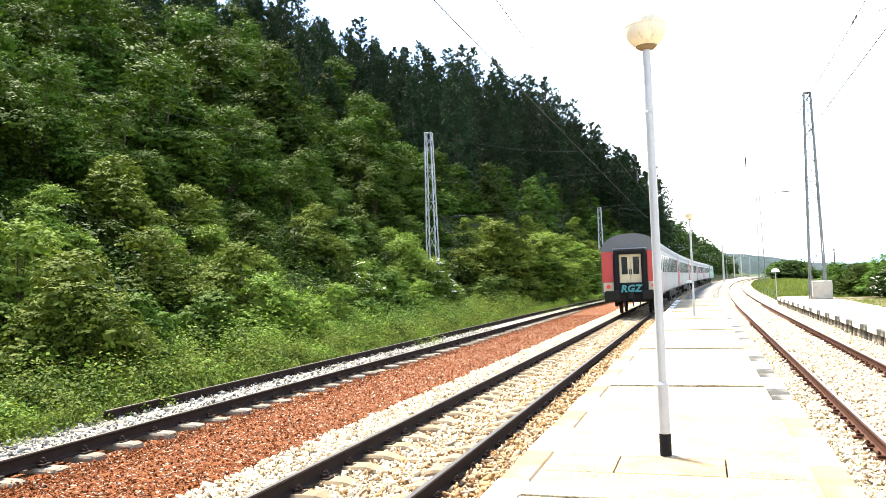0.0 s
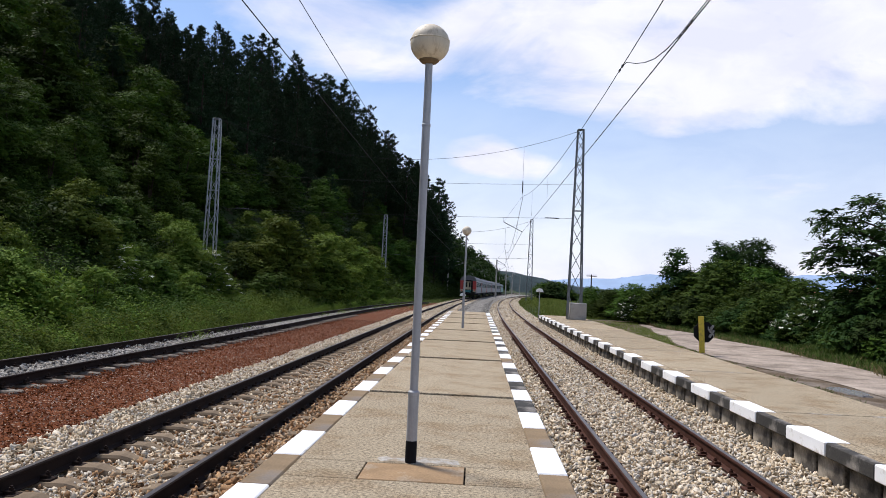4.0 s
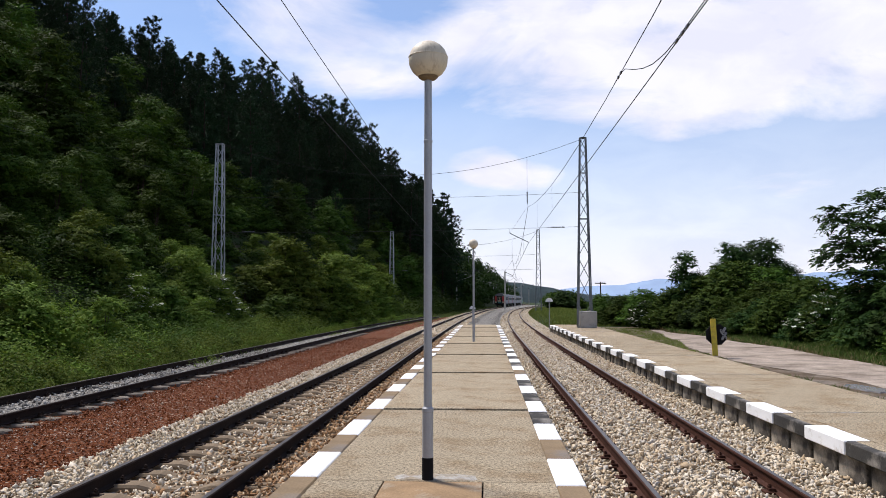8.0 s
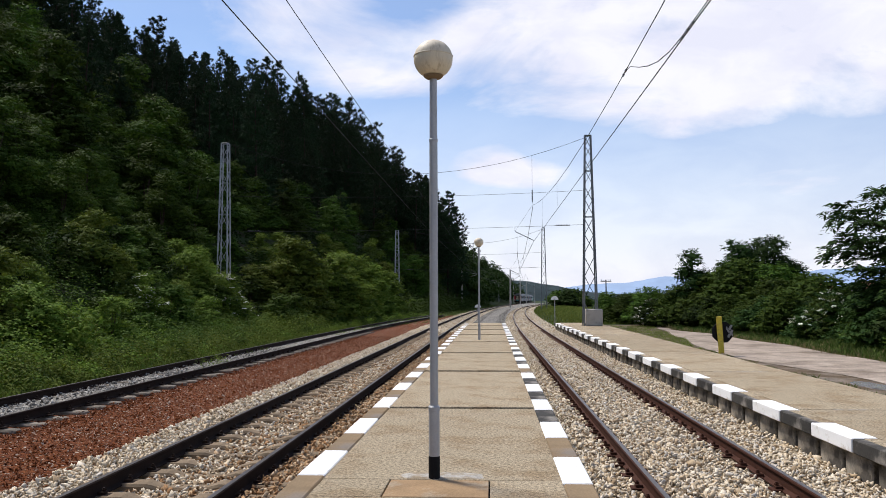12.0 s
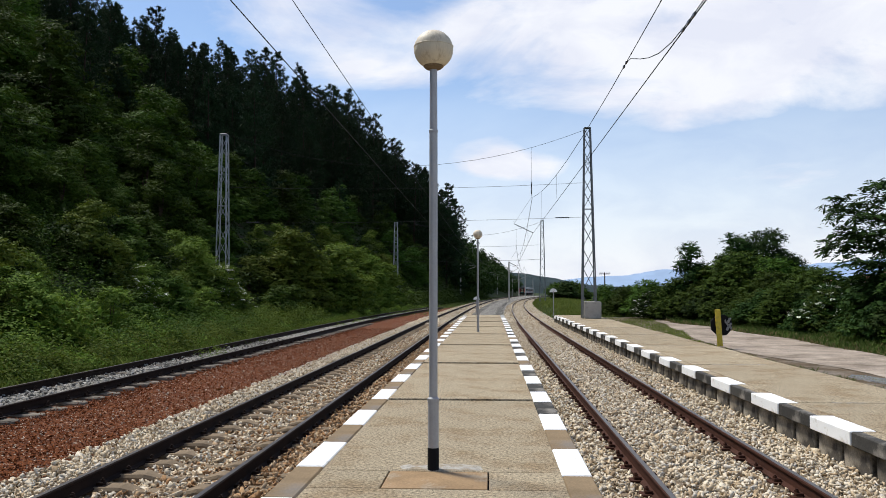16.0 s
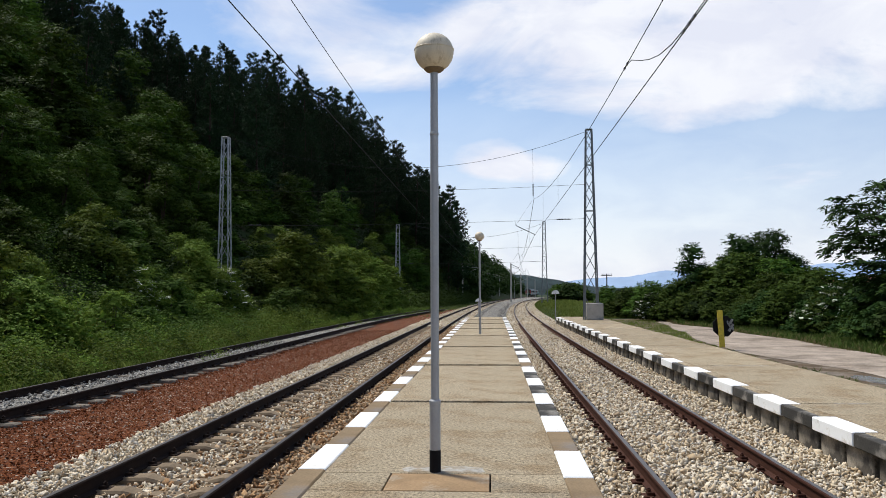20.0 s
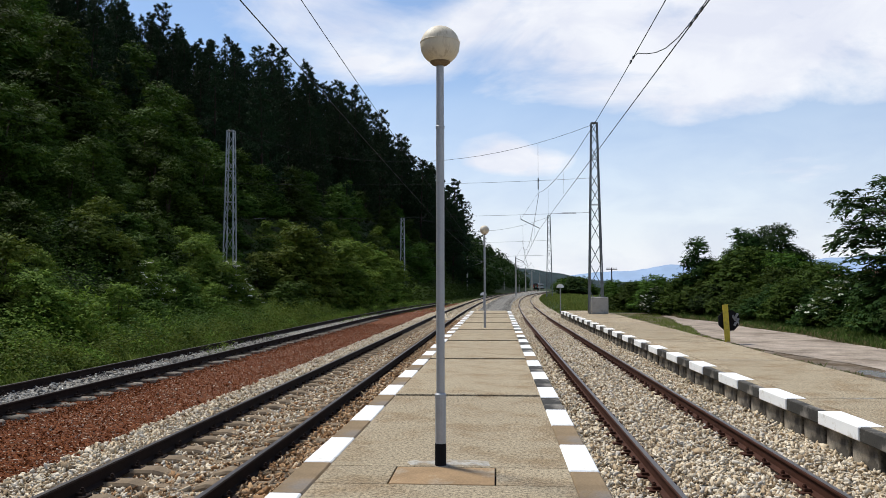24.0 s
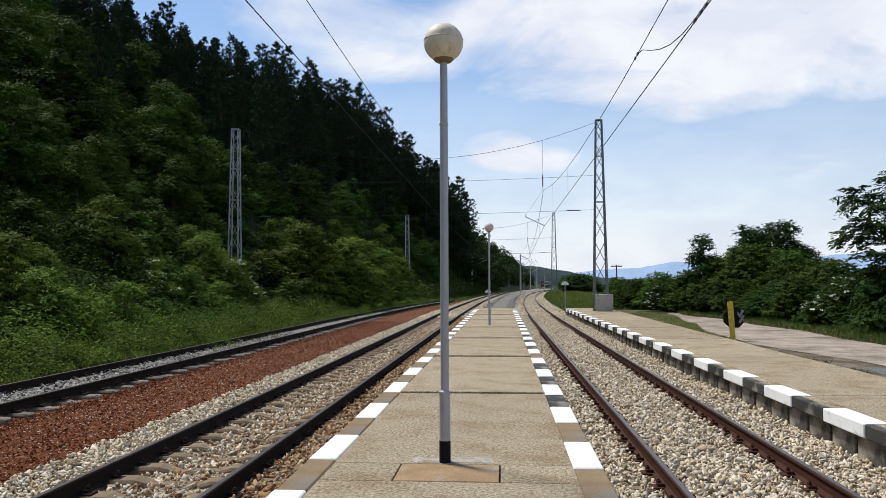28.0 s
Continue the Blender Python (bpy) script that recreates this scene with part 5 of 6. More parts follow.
def hill_spots(n, d0, d1, y0, y1, s0, s1, gap, taken, power=1.0):
    """Places on the hill between d0 and d1 from its foot, no closer to one another than gap."""
    out, tries = [], 0
    while len(out) < n and tries < n * 40:
        tries += 1
        y = y0 + (y1 - y0) * prng.random() ** power
        d = d0 + (d1 - d0) * prng.random()
        x = float(hill_foot(y)) - d
        g = gap * (1 + 0.004 * max(0, y - 60))
        if all((x - a) ** 2 + (y - b) ** 2 > g * g for a, b in taken):
            taken.append((x, y))
            out.append((x, y, prng.uniform(s0, s1), prng.uniform(0, 360)))
    return out


taken = [MAST_L, (-14.9, 44.5), (-13.15, 110.0)]
T_A = mass_meshes("locust", 21, 5.6, 7.6, 1700, 0.215, LEAF_HILL, lobes=24, skirt=0.10, round_top=0.7)
T_B = mass_meshes("ash", 22, 5.8, 8.4, 1800, 0.215, LEAF_HILL, lobes=26, skirt=0.10, round_top=0.75)
T_C = mass_meshes("elm", 23, 5.2, 6.6, 1500, 0.21, LEAF, lobes=22, skirt=0.06, round_top=0.65)
N_A = mass_meshes("locust", 24, 4.6, 6.2, 2000, 0.15, LEAF, lobes=22, skirt=0.06, round_top=0.7)
N_B = mass_meshes("ash", 25, 4.2, 5.4, 1900, 0.14, LEAF, lobes=20, skirt=0.05, round_top=0.7, aspect=0.4)
S_A = mass_meshes("elder", 31, 2.7, 2.6, 1200, 0.105, LEAF_LIGHT, lobes=17)
S_B = mass_meshes("hazel", 32, 2.4, 2.1, 1150, 0.095, LEAF, lobes=15, aspect=0.6)
S_C = mass_meshes("elder_in_flower", 33, 2.9, 2.7, 1500, 0.08, LEAF_LIGHT, lobes=20, blossom=0.10)
P_A, P_B, P_C = pine_meshes("pine", 41, 16, 11000, 0.46), pine_meshes("pine", 42, 18, 12000, 0.48), pine_meshes("pine", 43, 14, 10000, 0.44)

bushes = hill_spots(105, 0.2, 8.0, 11, 115, 0.7, 1.25, 1.6, taken, 1.4)
scatter("elder_bush", S_A, bushes[0::2], "bright green leafy bush at the foot of the hill", "bush", "bushes on the bank")
scatter("hazel_bush", S_B, bushes[1::2], "dense green bush at the foot of the hill", "bush", "bushes on the bank")
S_D = tree_meshes("walnut_sapling", 34, 1.9, 0.95, 700, 0.17, LEAF_LIGHT, limbs=10, base=0.05, aspect=0.36)
S_D = (Geo().tube([(0, 0, -0.2), (0.03, 0.01, 0.8), (0, 0.03, 1.65)], [0.035, 0.024, 0.008], 6).mesh("sapling_wood", [BARK]), S_D[1])
scatter("walnut_sapling", S_D, [(-12.6, 22.8, 1.1, 0), (-13.4, 24.0, 0.9, 70)], "young walnut sapling with large bright leaves on the bank", "sapling", "bushes on the bank")
scatter("elder_in_flower", S_C, [(-14.7, 43.2, 1.2, 20), (-15.8, 35.0, 0.9, 200)], "green elder bush with creamy white flower heads", "bush", "bushes on the bank")
near = hill_spots(26, 4.0, 13, 13, 60, 0.75, 1.2, 2.9, taken)
scatter("locust_tree", N_A, near[0::2], "dense green young tree low on the hill", "tree", "broad-leaved trees on the hill")
scatter("ash_tree", N_B, near[1::2], "light green young tree low on the hill", "tree", "broad-leaved trees on the hill")
T_L = mass_meshes("locust", 26, 6.0, 6.6, 1700, 0.24, LEAF_LIGHT, lobes=22, round_top=0.6)
scatter("locust_tree", T_L, [(-12.3, 63.0, 0.9, 10), (-13.0, 70, 0.95, 80), (-11.8, 78, 0.85, 200), (-12.0, 88, 0.8, 120), (-14.5, 57, 0.95, 160)], "broad light green tree spreading over the siding's end", "tree", "broad-leaved trees on the hill")
nearer = hill_spots(22, 8.0, 26, 10, 30, 0.85, 1.3, 3.2, taken)
scatter("locust_tree", N_A, nearer[0::2], "dense green tree on the steep hill", "tree", "broad-leaved trees on the hill")
scatter("ash_tree", N_B, nearer[1::2], "light green tree on the steep hill", "tree", "broad-leaved trees on the hill")
trees = hill_spots(90, 9.0, 46, 26, 74, 0.75, 1.2, 3.2, taken) + hill_spots(30, 3, 12, 72, 150, 0.6, 0.9, 3.3, taken)
scatter("locust_tree", T_A, trees[0::3], "green broad-leaved tree on the steep hill", "tree", "broad-leaved trees on the hill")
scatter("ash_tree", T_B, trees[1::3], "light green broad-leaved tree on the steep hill", "tree", "broad-leaved trees on the hill")
scatter("elm_tree", T_C, trees[2::3], "dense green broad-leaved tree on the steep hill", "tree", "broad-leaved trees on the hill")
pines = hill_spots(110, 20, 52, 40, 80, 0.46, 0.74, 2.6, taken) + hill_spots(48, 10, 48, 78, 100, 0.54, 0.80, 2.8, taken) + hill_spots(30, 10, 46, 100, 116, 0.44, 0.62, 2.8, taken) + hill_spots(48, 10, 46, 116, 138, 0.48, 0.68, 3.0, taken) + hill_spots(110, 7, 46, 135, 235, 0.9, 1.2, 3.3, taken)
scatter("pine_tree", P_A, pines[0::3], "tall dark green pine on the ridge", "tree", "pines on the hill")
scatter("pine_tree", P_B, pines[1::3], "tall dark green pine on the ridge", "tree", "pines on the hill")
scatter("pine_tree", P_C, pines[2::3], "dark green pine on the ridge", "tree", "pines on the hill")
SPRUCE = pine_meshes("spruce", 44, 22, 13000, 0.62, cone=True)
scatter("spruce_tree", SPRUCE, [(-9.4, 170, 1.08, 0), (-11.6, 166, 0.95, 130), (-7.6, 176, 0.82, 210)], "tall dark conical spruce close to the line", "tree", "pines on the hill")
scatter("pine_tree", P_B, [(-11.5, 182, 1.1, 90), (-12.5, 160, 1.15, 40), (-22.5, 122, 0.85, 70), (-25.5, 126, 0.9, 10), (-19.5, 130, 0.85, 110)], "tall dark pine close to the line", "tree", "pines on the hill")


def far_woods():
    """The wood beyond, tree by tree in outline, as one mass of leaves."""
    rng = np.random.default_rng(77)
    C, N = [], []
    for k in range(620):
        y = 185 + 310 * rng.random() ** 1.2
        x = float(hill_foot(y)) - 50 * rng.random() ** 1.2 - 1
        z0, h = float(ground_z(x, y)), rng.uniform(5, 10.5)
        for j in range(6):
            m, r = 46, h * rng.uniform(0.16, 0.28)
            c = np.array([x + rng.normal(0, 0.18 * h), y + rng.normal(0, 0.18 * h), z0 + h * (0.30 + 0.11 * j)])
            d = rng.normal(0, 1, (m, 3)); d[:, 2] += 0.5
            d /= np.linalg.norm(d, axis=1, keepdims=True)
            C.append(c + d * r * np.array([1, 1, 0.7]) * rng.uniform(0.7, 1.05, (m, 1)))
            N.append(d + np.array([0, 0, 0.4]))
    C, N = np.concatenate(C), np.concatenate(N)
    ob = new("far_woods", cloud_mesh("far_woods", leaf_cloud(C, N, 0.75, rng, flat=0.25, aspect=0.7), quads(len(C)), [LEAF_DARK]))
    tagged(ob, "dark green mixed woods on the hill farther along the line", "woods", kind="stuff")


far_woods()


def weeds(name, n, xr, yr, size, material, label, seed, hmax=0.5, blades=True, power=1.6):
    """Grass blades and herbs in tufts."""
    rng = np.random.default_rng(seed)
    y = yr[0] + (yr[1] - yr[0]) * rng.random(n) ** power
    x0, x1 = xr
    u = rng.random(n)
    x = np.array([x0(b) for b in y]) * (1 - u) + np.array([x1(b) for b in y]) * u
    tuft = (np.sin(x * 2.1 + 3 * np.sin(y * 0.8)) * np.sin(y * 1.7 + x) * 0.5 + 0.5)
    h = hmax * (0.25 + 0.75 * tuft) * rng.uniform(0.5, 1.2, n)
    z = ground_z(x, y)
    base = np.stack([x, y, z], -1)
    a = rng.random(n) * 6.283
    lean = np.stack([np.cos(a), np.sin(a), np.zeros(n)], -1) * (h * rng.uniform(0.1, 0.7, n))[:, None]
    if blades:
        w = np.stack([-np.sin(a), np.cos(a), np.zeros(n)], -1) * size * 0.5
        top = base + lean + np.stack([np.zeros(n), np.zeros(n), h], -1)
        mid = base + lean * 0.35 + np.stack([np.zeros(n), np.zeros(n), h * 0.6], -1)
        v = np.stack([base - w * 0.6, base + w * 0.6, mid + w, top], 1).reshape(-1, 3)
    else:
        c = base + lean * 0.5 + np.stack([np.zeros(n), np.zeros(n), h * rng.random(n)], -1)
        v = leaf_cloud(c, np.tile([0, 0, 1.0], (n, 1)), size, rng, flat=0.5)
    ob = new(name, cloud_mesh(name, v, quads(n), [material]))
    tagged(ob, label, "grass", kind="stuff")


def clumps(name, spots, radius, per, leaf, material, label, category, seed, squash=0.8):
    """Low leafy plants, each a rounded clump of small leaves, as one mass."""
    rng = np.random.default_rng(seed)
    spots = np.array(spots)
    n = len(spots)
    r = rng.uniform(radius[0], radius[1], n)
    k = np.repeat(np.arange(n), per)
    d = rng.normal(0, 1, (n * per, 3)); d[:, 2] = np.abs(d[:, 2]) * 1.2 - 0.1
    d /= np.linalg.norm(d, axis=1, keepdims=True)
    c = np.stack([spots[:, 0], spots[:, 1], ground_z(spots[:, 0], spots[:, 1]) + 0.25 * r], -1)[k]
    tall = rng.uniform(0.7, 1.5, n)[k]
    pos = c + d * (r[k] * (1.05 - 0.5 * rng.random(n * per) ** 2))[:, None] * np.stack([np.ones(n * per), np.ones(n * per), squash * tall], -1)
    v = leaf_cloud(pos, d * 0.6 + np.array([0, 0, 0.8]), leaf, rng, flat=0.4, droop=0.2)
    tagged(new(name, cloud_mesh(name, v, quads(n * per), [material])), label, category, kind="stuff")


crng = np.random.default_rng(90)
cy = 8.5 + 98 * crng.random(1100) ** 1.7
cx = np.array([siding_x(y) for y in cy]) - 1.45 - 5.5 * crng.random(1100)
fy = np.concatenate([8.0 + 4.3 * crng.random(70), 12.3 + 50 * crng.random(260)])
fx = np.array([siding_x(y) for y in fy]) - np.concatenate([0.62 + 0.7 * crng.random(70), 1.12 + 0.5 * crng.random(260)])
gy = np.concatenate([23.8 + 3.4 * crng.random(26), 45 + 55 * crng.random(190)])
gx = np.array([siding_x(y) for y in gy]) + 0.7 - 1.5 * crng.random(216)
clumps("siding_tufts", np.stack([gx, gy], -1), (0.16, 0.36), 90, 0.06, LEAF_LIGHT, "green tufts of weed between the siding's rails", "weeds", 18, 1.0)
clumps("rail_herbs", np.stack([fx, fy], -1), (0.10, 0.30), 70, 0.06, LEAF_LIGHT, "bright green weeds creeping over the siding's outer rail", "weeds", 16, 1.1)
hy = 8.0 + 34 * crng.random(420) ** 1.2
hx = np.array([siding_x(y) for y in hy]) - 1.35 - 2.6 * crng.random(420)
clumps("tall_herbs", np.stack([hx, hy], -1), (0.22, 0.5), 120, 0.075, LEAF_LIGHT, "tall yellow-green weeds close to the siding", "weeds", 17, 1.5)
ny = 10 + 34 * crng.random(900)
nx = hill_foot(ny) - 2.0 - 15 * crng.random(900)
clumps("foot_brambles", np.stack([nx, ny], -1), (0.5, 1.1), 200, 0.11, LEAF, "green brambles covering the hill's foot", "undergrowth", 79, 1.0)
for i, (by, n) in enumerate(((17, 170), (29, 210), (45, 220))):
    ty = by - 5 + 16 * crng.random(n)
    tx = np.array([siding_x(y) for y in ty]) - 2.2 - 3.2 * crng.random(n)
    clumps("flowering_herbs", np.stack([tx, ty], -1), (0.22, 0.60), 150, 0.085, LEAF if i == 1 else LEAF_LIGHT, "tall upright green weeds on the bank", "weeds", 60 + i, 1.7)
clumps("bank_herbs", np.stack([cx, cy], -1)[::2], (0.2, 0.6), 140, 0.085, LEAF_LIGHT, "lush light green weeds beside the siding", "weeds", 5)
clumps("bank_nettles", np.stack([cx, cy], -1)[1::2], (0.25, 0.6), 140, 0.08, LEAF, "green nettles and brambles beside the siding", "weeds", 15, 1.1)
uy = 10 + 150 * crng.random(2500) ** 1.3
ux = hill_foot(uy) - 3 - 40 * crng.random(2500)
clumps("hill_undergrowth", np.stack([ux, uy], -1), (0.7, 1.5), 130, 0.20, LEAF_DARK, "dark green brambles and saplings under the hill's trees", "undergrowth", 78)
vy = 92 + 150 * crng.random(520)
vx = hill_foot(vy) + 1.2 - 9 * crng.random(520)
clumps("line_thicket", np.stack([vx, vy], -1), (0.8, 1.9), 110, 0.26, LEAF_HILL, "low green thicket between the main track and the woods", "undergrowth", 81, 1.1)
weeds("bank_grass", 26000, (lambda y: float(hill_foot(y)) - 3.0, lambda y: siding_x(y) - 0.95), (9, 108), 0.016, MEADOW, "long green grass beside the siding", 6, 0.34)
weeds("siding_grass", 5000, (lambda y: siding_x(y) - 0.7, lambda y: siding_x(y) + 0.2), (26, 66), 0.04, GRASS, "grass growing between the siding rails", 7, 0.3)
weeds("line_grass", 14000, (lambda y: float(hill_foot(y)) - 1.0, lambda y: left_x(y) - 2.4), (66, 260), 0.16, GRASS, "green grass strip along the main track", 8, 0.6, blades=False, power=1.2)
weeds("verge_grass", 7000, (lambda y: back_edge(y) + 0.02, lambda y: road_l(y) - 0.1), (25, 50), 0.016, MEADOW, "grass verge between platform and lane", 9, 0.15, power=0.8)
weeds("verge_sprigs", 1100, (lambda y: back_edge(y) + 0.02, lambda y: back_edge(y) + 0.35), (14, 26), 0.008, GRASS, "scattered weeds along the platform's back edge", 14, 0.15, power=1.0)
weeds("meadow_grass", 34000, (lambda y: right_x(y) + 2.1, lambda y: right_x(y) + 14), (53.5, 150), 0.06, MEADOW, "sunny green meadow beside the track past the platform", 10, 0.34, power=1.3)
weeds("lane_grass", 30000, (lambda y: max(road_r(y), road_l(y) + 0.4) + 0.1, lambda y: road_r(y) + 2.8), (14, 50), 0.022, GRASS, "rough grass along the far side of the lane", 12, 0.34)
weeds("lane_straw", 3000, (lambda y: max(road_r(y), road_l(y) + 0.4) - 0.2, lambda y: road_r(y) + 1.2), (14, 50), 0.018, STRAW, "dry straw-coloured grass along the lane", 13, 0.3)

# ---- right-hand hedge and trees ----
R_TALL = mass_meshes("willow", 51, 3.0, 4.6, 2400, 0.12, LEAF_DARK, lobes=30, round_top=0.62, spiky=0.5, flat=0.9)
R_BIG = mass_meshes("walnut_thicket", 57, 4.8, 5.5, 4500, 0.14, LEAF_DARK, lobes=40, round_top=0.24, flat=0.85)
R_MID = mass_meshes("plum", 52, 2.6, 2.0, 1000, 0.11, LEAF, lobes=26, round_top=0.5)
R_DARK = mass_meshes("blackthorn", 53, 2.5, 1.8, 1000, 0.10, LEAF_DARK, lobes=26, round_top=0.5)
R_FLOW = mass_meshes("elder_in_flower", 54, 2.3, 1.75, 1300, 0.085, LEAF_DARK, lobes=28, blossom=0.13, round_top=0.4)
F_MID = mass_meshes("plum", 55, 4.6, 3.6, 420, 0.34, LEAF, lobes=22, round_top=0.5, per=6)
F_DARK = mass_meshes("blackthorn", 56, 4.4, 3.0, 420, 0.34, LEAF_DARK, lobes=22, round_top=0.5, per=6)
hedge = []
hr = random.Random(8)
# front row along the lane's grass verge, then two looser rows behind it
FRONT = [(20, 11.9), (23, 12.6), (27, 13.3), (31, 13.2), (34.5, 13.0), (36.5, 12.6), (40.5, 12.4), (45, 12.0), (48, 11.6), (56, 10.4)]
for k in range(60):
    y = 20 + 36 * (k + hr.random()) / 60
    row = k % 3
    x = float(np.interp(y, [p[0] for p in FRONT], [p[1] for p in FRONT])) + row * hr.uniform(0.9, 1.8)
    hedge.append((x, y, hr.uniform(0.60, 1.05) + 0.16 * row, hr.uniform(0, 360)))
for k in range(26):
    y = 36 + 20 * hr.random()
    hedge.append((0.32 * y + 6.5 * hr.random(), y, hr.uniform(0.95, 1.2), hr.uniform(0, 360)))
for k in range(22):
    y = 54 + 22 * hr.random()
    hedge.append(((8.3 + 4.8 * hr.random()) * y / 56, y, hr.uniform(0.9, 1.15), hr.uniform(0, 360)))
scatter("plum_bush", R_MID, hedge[0::2], "dense green hedge bush beyond the lane", "bush", "hedge along the lane")
scatter("blackthorn_bush", R_DARK, hedge[1::2], "dark green hedge bush beyond the lane", "bush", "hedge along the lane")
scatter("plum_bush", R_MID, [(14.1, 44, 1.9, 15), (15.3, 43, 1.7, 130), (12.7, 46, 1.55, 250), (16.6, 41, 1.45, 60), (11.2, 47.5, 1.25, 310), (13.6, 38, 1.3, 90), (10.2, 50, 1.2, 30)],
        "tall rounded green bush standing above the hedge", "bush", "hedge along the lane")
scatter("elder_in_flower", R_FLOW, [(9.9, 49.0, 0.95, 210)], "dark elder bush with a few white flowers by the lane's end", "bush", "hedge along the lane")
scatter("elder_in_flower", R_FLOW, [(13.3, 31.6, 1.12, 30), (14.3, 32.3, 0.9, 100)], "dark elder bush with white flower heads by the lane", "bush", "hedge along the lane")
scatter("willow_tree", R_TALL, [(12.15, 48, 1.0, 0), (13.2, 50, 0.72, 90), (15.3, 50, 1.14, 70)], "slender dark tree above the hedge", "tree", "trees beyond the lane")
scatter("thicket_tree", R_BIG, [(17.5, 50, 1.0, 0), (16.1, 52, 0.88, 200)], "broad dark rounded tree above the hedge", "tree", "trees beyond the lane")
R_NEAR = walnut_meshes("walnut", 61, 4.3, 3.2, 34, 0.19, LEAF_DARK)
scatter("walnut_tree", R_NEAR, [(15.45, 27.4, 1.23, 120)], "dark walnut tree with long arching leafy boughs by the lane", "tree", "trees beyond the lane")
scatter("blackthorn_bush", R_DARK, [(13.1, 24.2, 1.1, 20), (13.6, 22.5, 1.2, 150), (14.6, 25.5, 1.5, 70), (13.7, 25.4, 1.5, 200), (14.6, 26.6, 1.9, 10)], "dark green bush under the walnut tree", "bush", "hedge along the lane")
far = []
for k in range(54):
    y = 58 + 200 * hr.random() ** 1.4
    far.append((right_x(y) + 7.5 + (6 + 0.12 * y) * hr.random() ** 0.8, y, (0.22 + 0.0020 * y) * hr.uniform(0.7, 1.15), hr.uniform(0, 360)))
for k in range(34):
    y = 130 + 300 * hr.random()
    far.append((right_x(y) + 5.0 + 8 * hr.random(), y, hr.uniform(0.6, 0.95), hr.uniform(0, 360)))
scatter("plum_bush", F_MID, far[0::2], "green bush in the rough ground beyond the track", "bush", "bushes past the platform")
scatter("blackthorn_bush", F_DARK, far[1::2], "dark bush in the rough ground beyond the track", "bush", "bushes past the platform")


def ridge(name, y, pts, material, label, thick=200.0, wob=1.0, seed=1):
    """A far range of hills as a long ridge with a rolling crest."""
    rng = np.random.default_rng(seed)
    xs = np.linspace(pts[0][0], pts[-1][0], 160)
    z = np.interp(xs, [p[0] for p in pts], [p[1] for p in pts])
    z = z + wob * np.cumsum(rng.normal(0, 1, 160)) * 0.12 + wob * rng.normal(0, 0.35, 160)
    v = np.concatenate([np.stack([xs, np.full(160, y - thick), np.full(160, -2.0)], -1), np.stack([xs, np.full(160, y), z], -1), np.stack([xs, np.full(160, y + thick), np.full(160, -2.0)], -1)])
    i = np.arange(159)
    f = np.concatenate([np.stack([i, i + 1, i + 161, i + 160], -1), np.stack([i + 160, i + 161, i + 321, i + 320], -1)])
    tagged(new(name, cloud_mesh(name, v, f, material)), label, "hills", kind="structure")


ridge("backdrop_woods", 900, [(-150, 34), (0, 26), (34, 22), (70, 17), (104, 9), (150, 6.5), (260, 6), (700, 6), (1400, 6)], HAZED_GREEN, "dark wooded hill closing the valley", 60, 1.2, 2)
ridge("backdrop_mountains", 4200, [(-600, 30), (300, 50), (500, 75), (700, 85), (920, 118), (1100, 105), (1350, 110), (1700, 150), (2200, 180), (2700, 120), (4200, 140)], HAZED_HILL, "mountains on the horizon, tinted pale blue for haze", 300, 4, 3)


def house(x, y, w, d, h, turn):
    t = thing("house", pose(x, y, float(ground_z(x, y)), 0, 0, turn), "small far house with a red tiled roof", "house", "village houses")
    part("wall", Geo().box((0, 0, h / 2), (w, d, h)), [HOUSEWALL], t)
    vs = [(-w * 0.56, -d * 0.58, h), (w * 0.56, -d * 0.58, h), (w * 0.56, d * 0.58, h), (-w * 0.56, d * 0.58, h), (-w * 0.3, 0, h + d * 0.33), (w * 0.3, 0, h + d * 0.33)]
    part("roof", Geo().add(vs, [(0, 1, 5, 4), (1, 2, 5), (2, 3, 4, 5), (3, 0, 4), (3, 2, 1, 0)]), [ROOFTILE], t, "red tiled roof")
    for k in (-0.25, 0.25):
        part("window", Geo().box((k * w, -d / 2 - 0.02, h * 0.6), (1.2, 0.1, 1.3), bevel=0.02), [GLASS], t)


for x, y, w, d, h, a in ((152, 330, 11, 9, 5.5, 15), (163, 330, 10, 9, 6.5, -10), (205, 350, 12, 10, 6.5, 20), (140, 340, 9, 8, 5.0, 5)):
    house(x, y, w, d, h, a)

# ---- the train ----
COACH_LEN, COACH_GAP = 26.0, 0.5


def coach_section(hw, z0, z1, crown, n=10):
    """Half-outline of a coach body from sill to roof: (side, height)."""
    pts = [(hw - 0.06, z0), (hw, z0 + 0.10), (hw, z1)]
    for k in range(1, n + 1):
        a = math.pi / 2 * k / n
        pts.append((hw * math.cos(a) ** 0.85 if k < n else 0.0, z1 + crown * math.sin(a)))
    return pts


def body_mesh(hw, z0, z1, crown, ln, name, mats, y0=None):
    half = coach_section(hw, z0, z1, crown)
    sec = half + [(-x, z) for x, z in reversed(half[:-1])]
    g, n, vs = Geo(), len(sec), []
    for y in (-ln / 2, ln / 2):
        vs += [(x, y, z) for x, z in sec]
    fs, ms = [], []
    for k in range(n):
        fs.append((k, (k + 1) % n, (k + 1) % n + n, k + n))
        zz = (sec[k][1] + sec[(k + 1) % n][1]) / 2
        ms.append(1 if zz > z1 else 0)
    g.add(vs, fs)
    g.m = ms
    return g


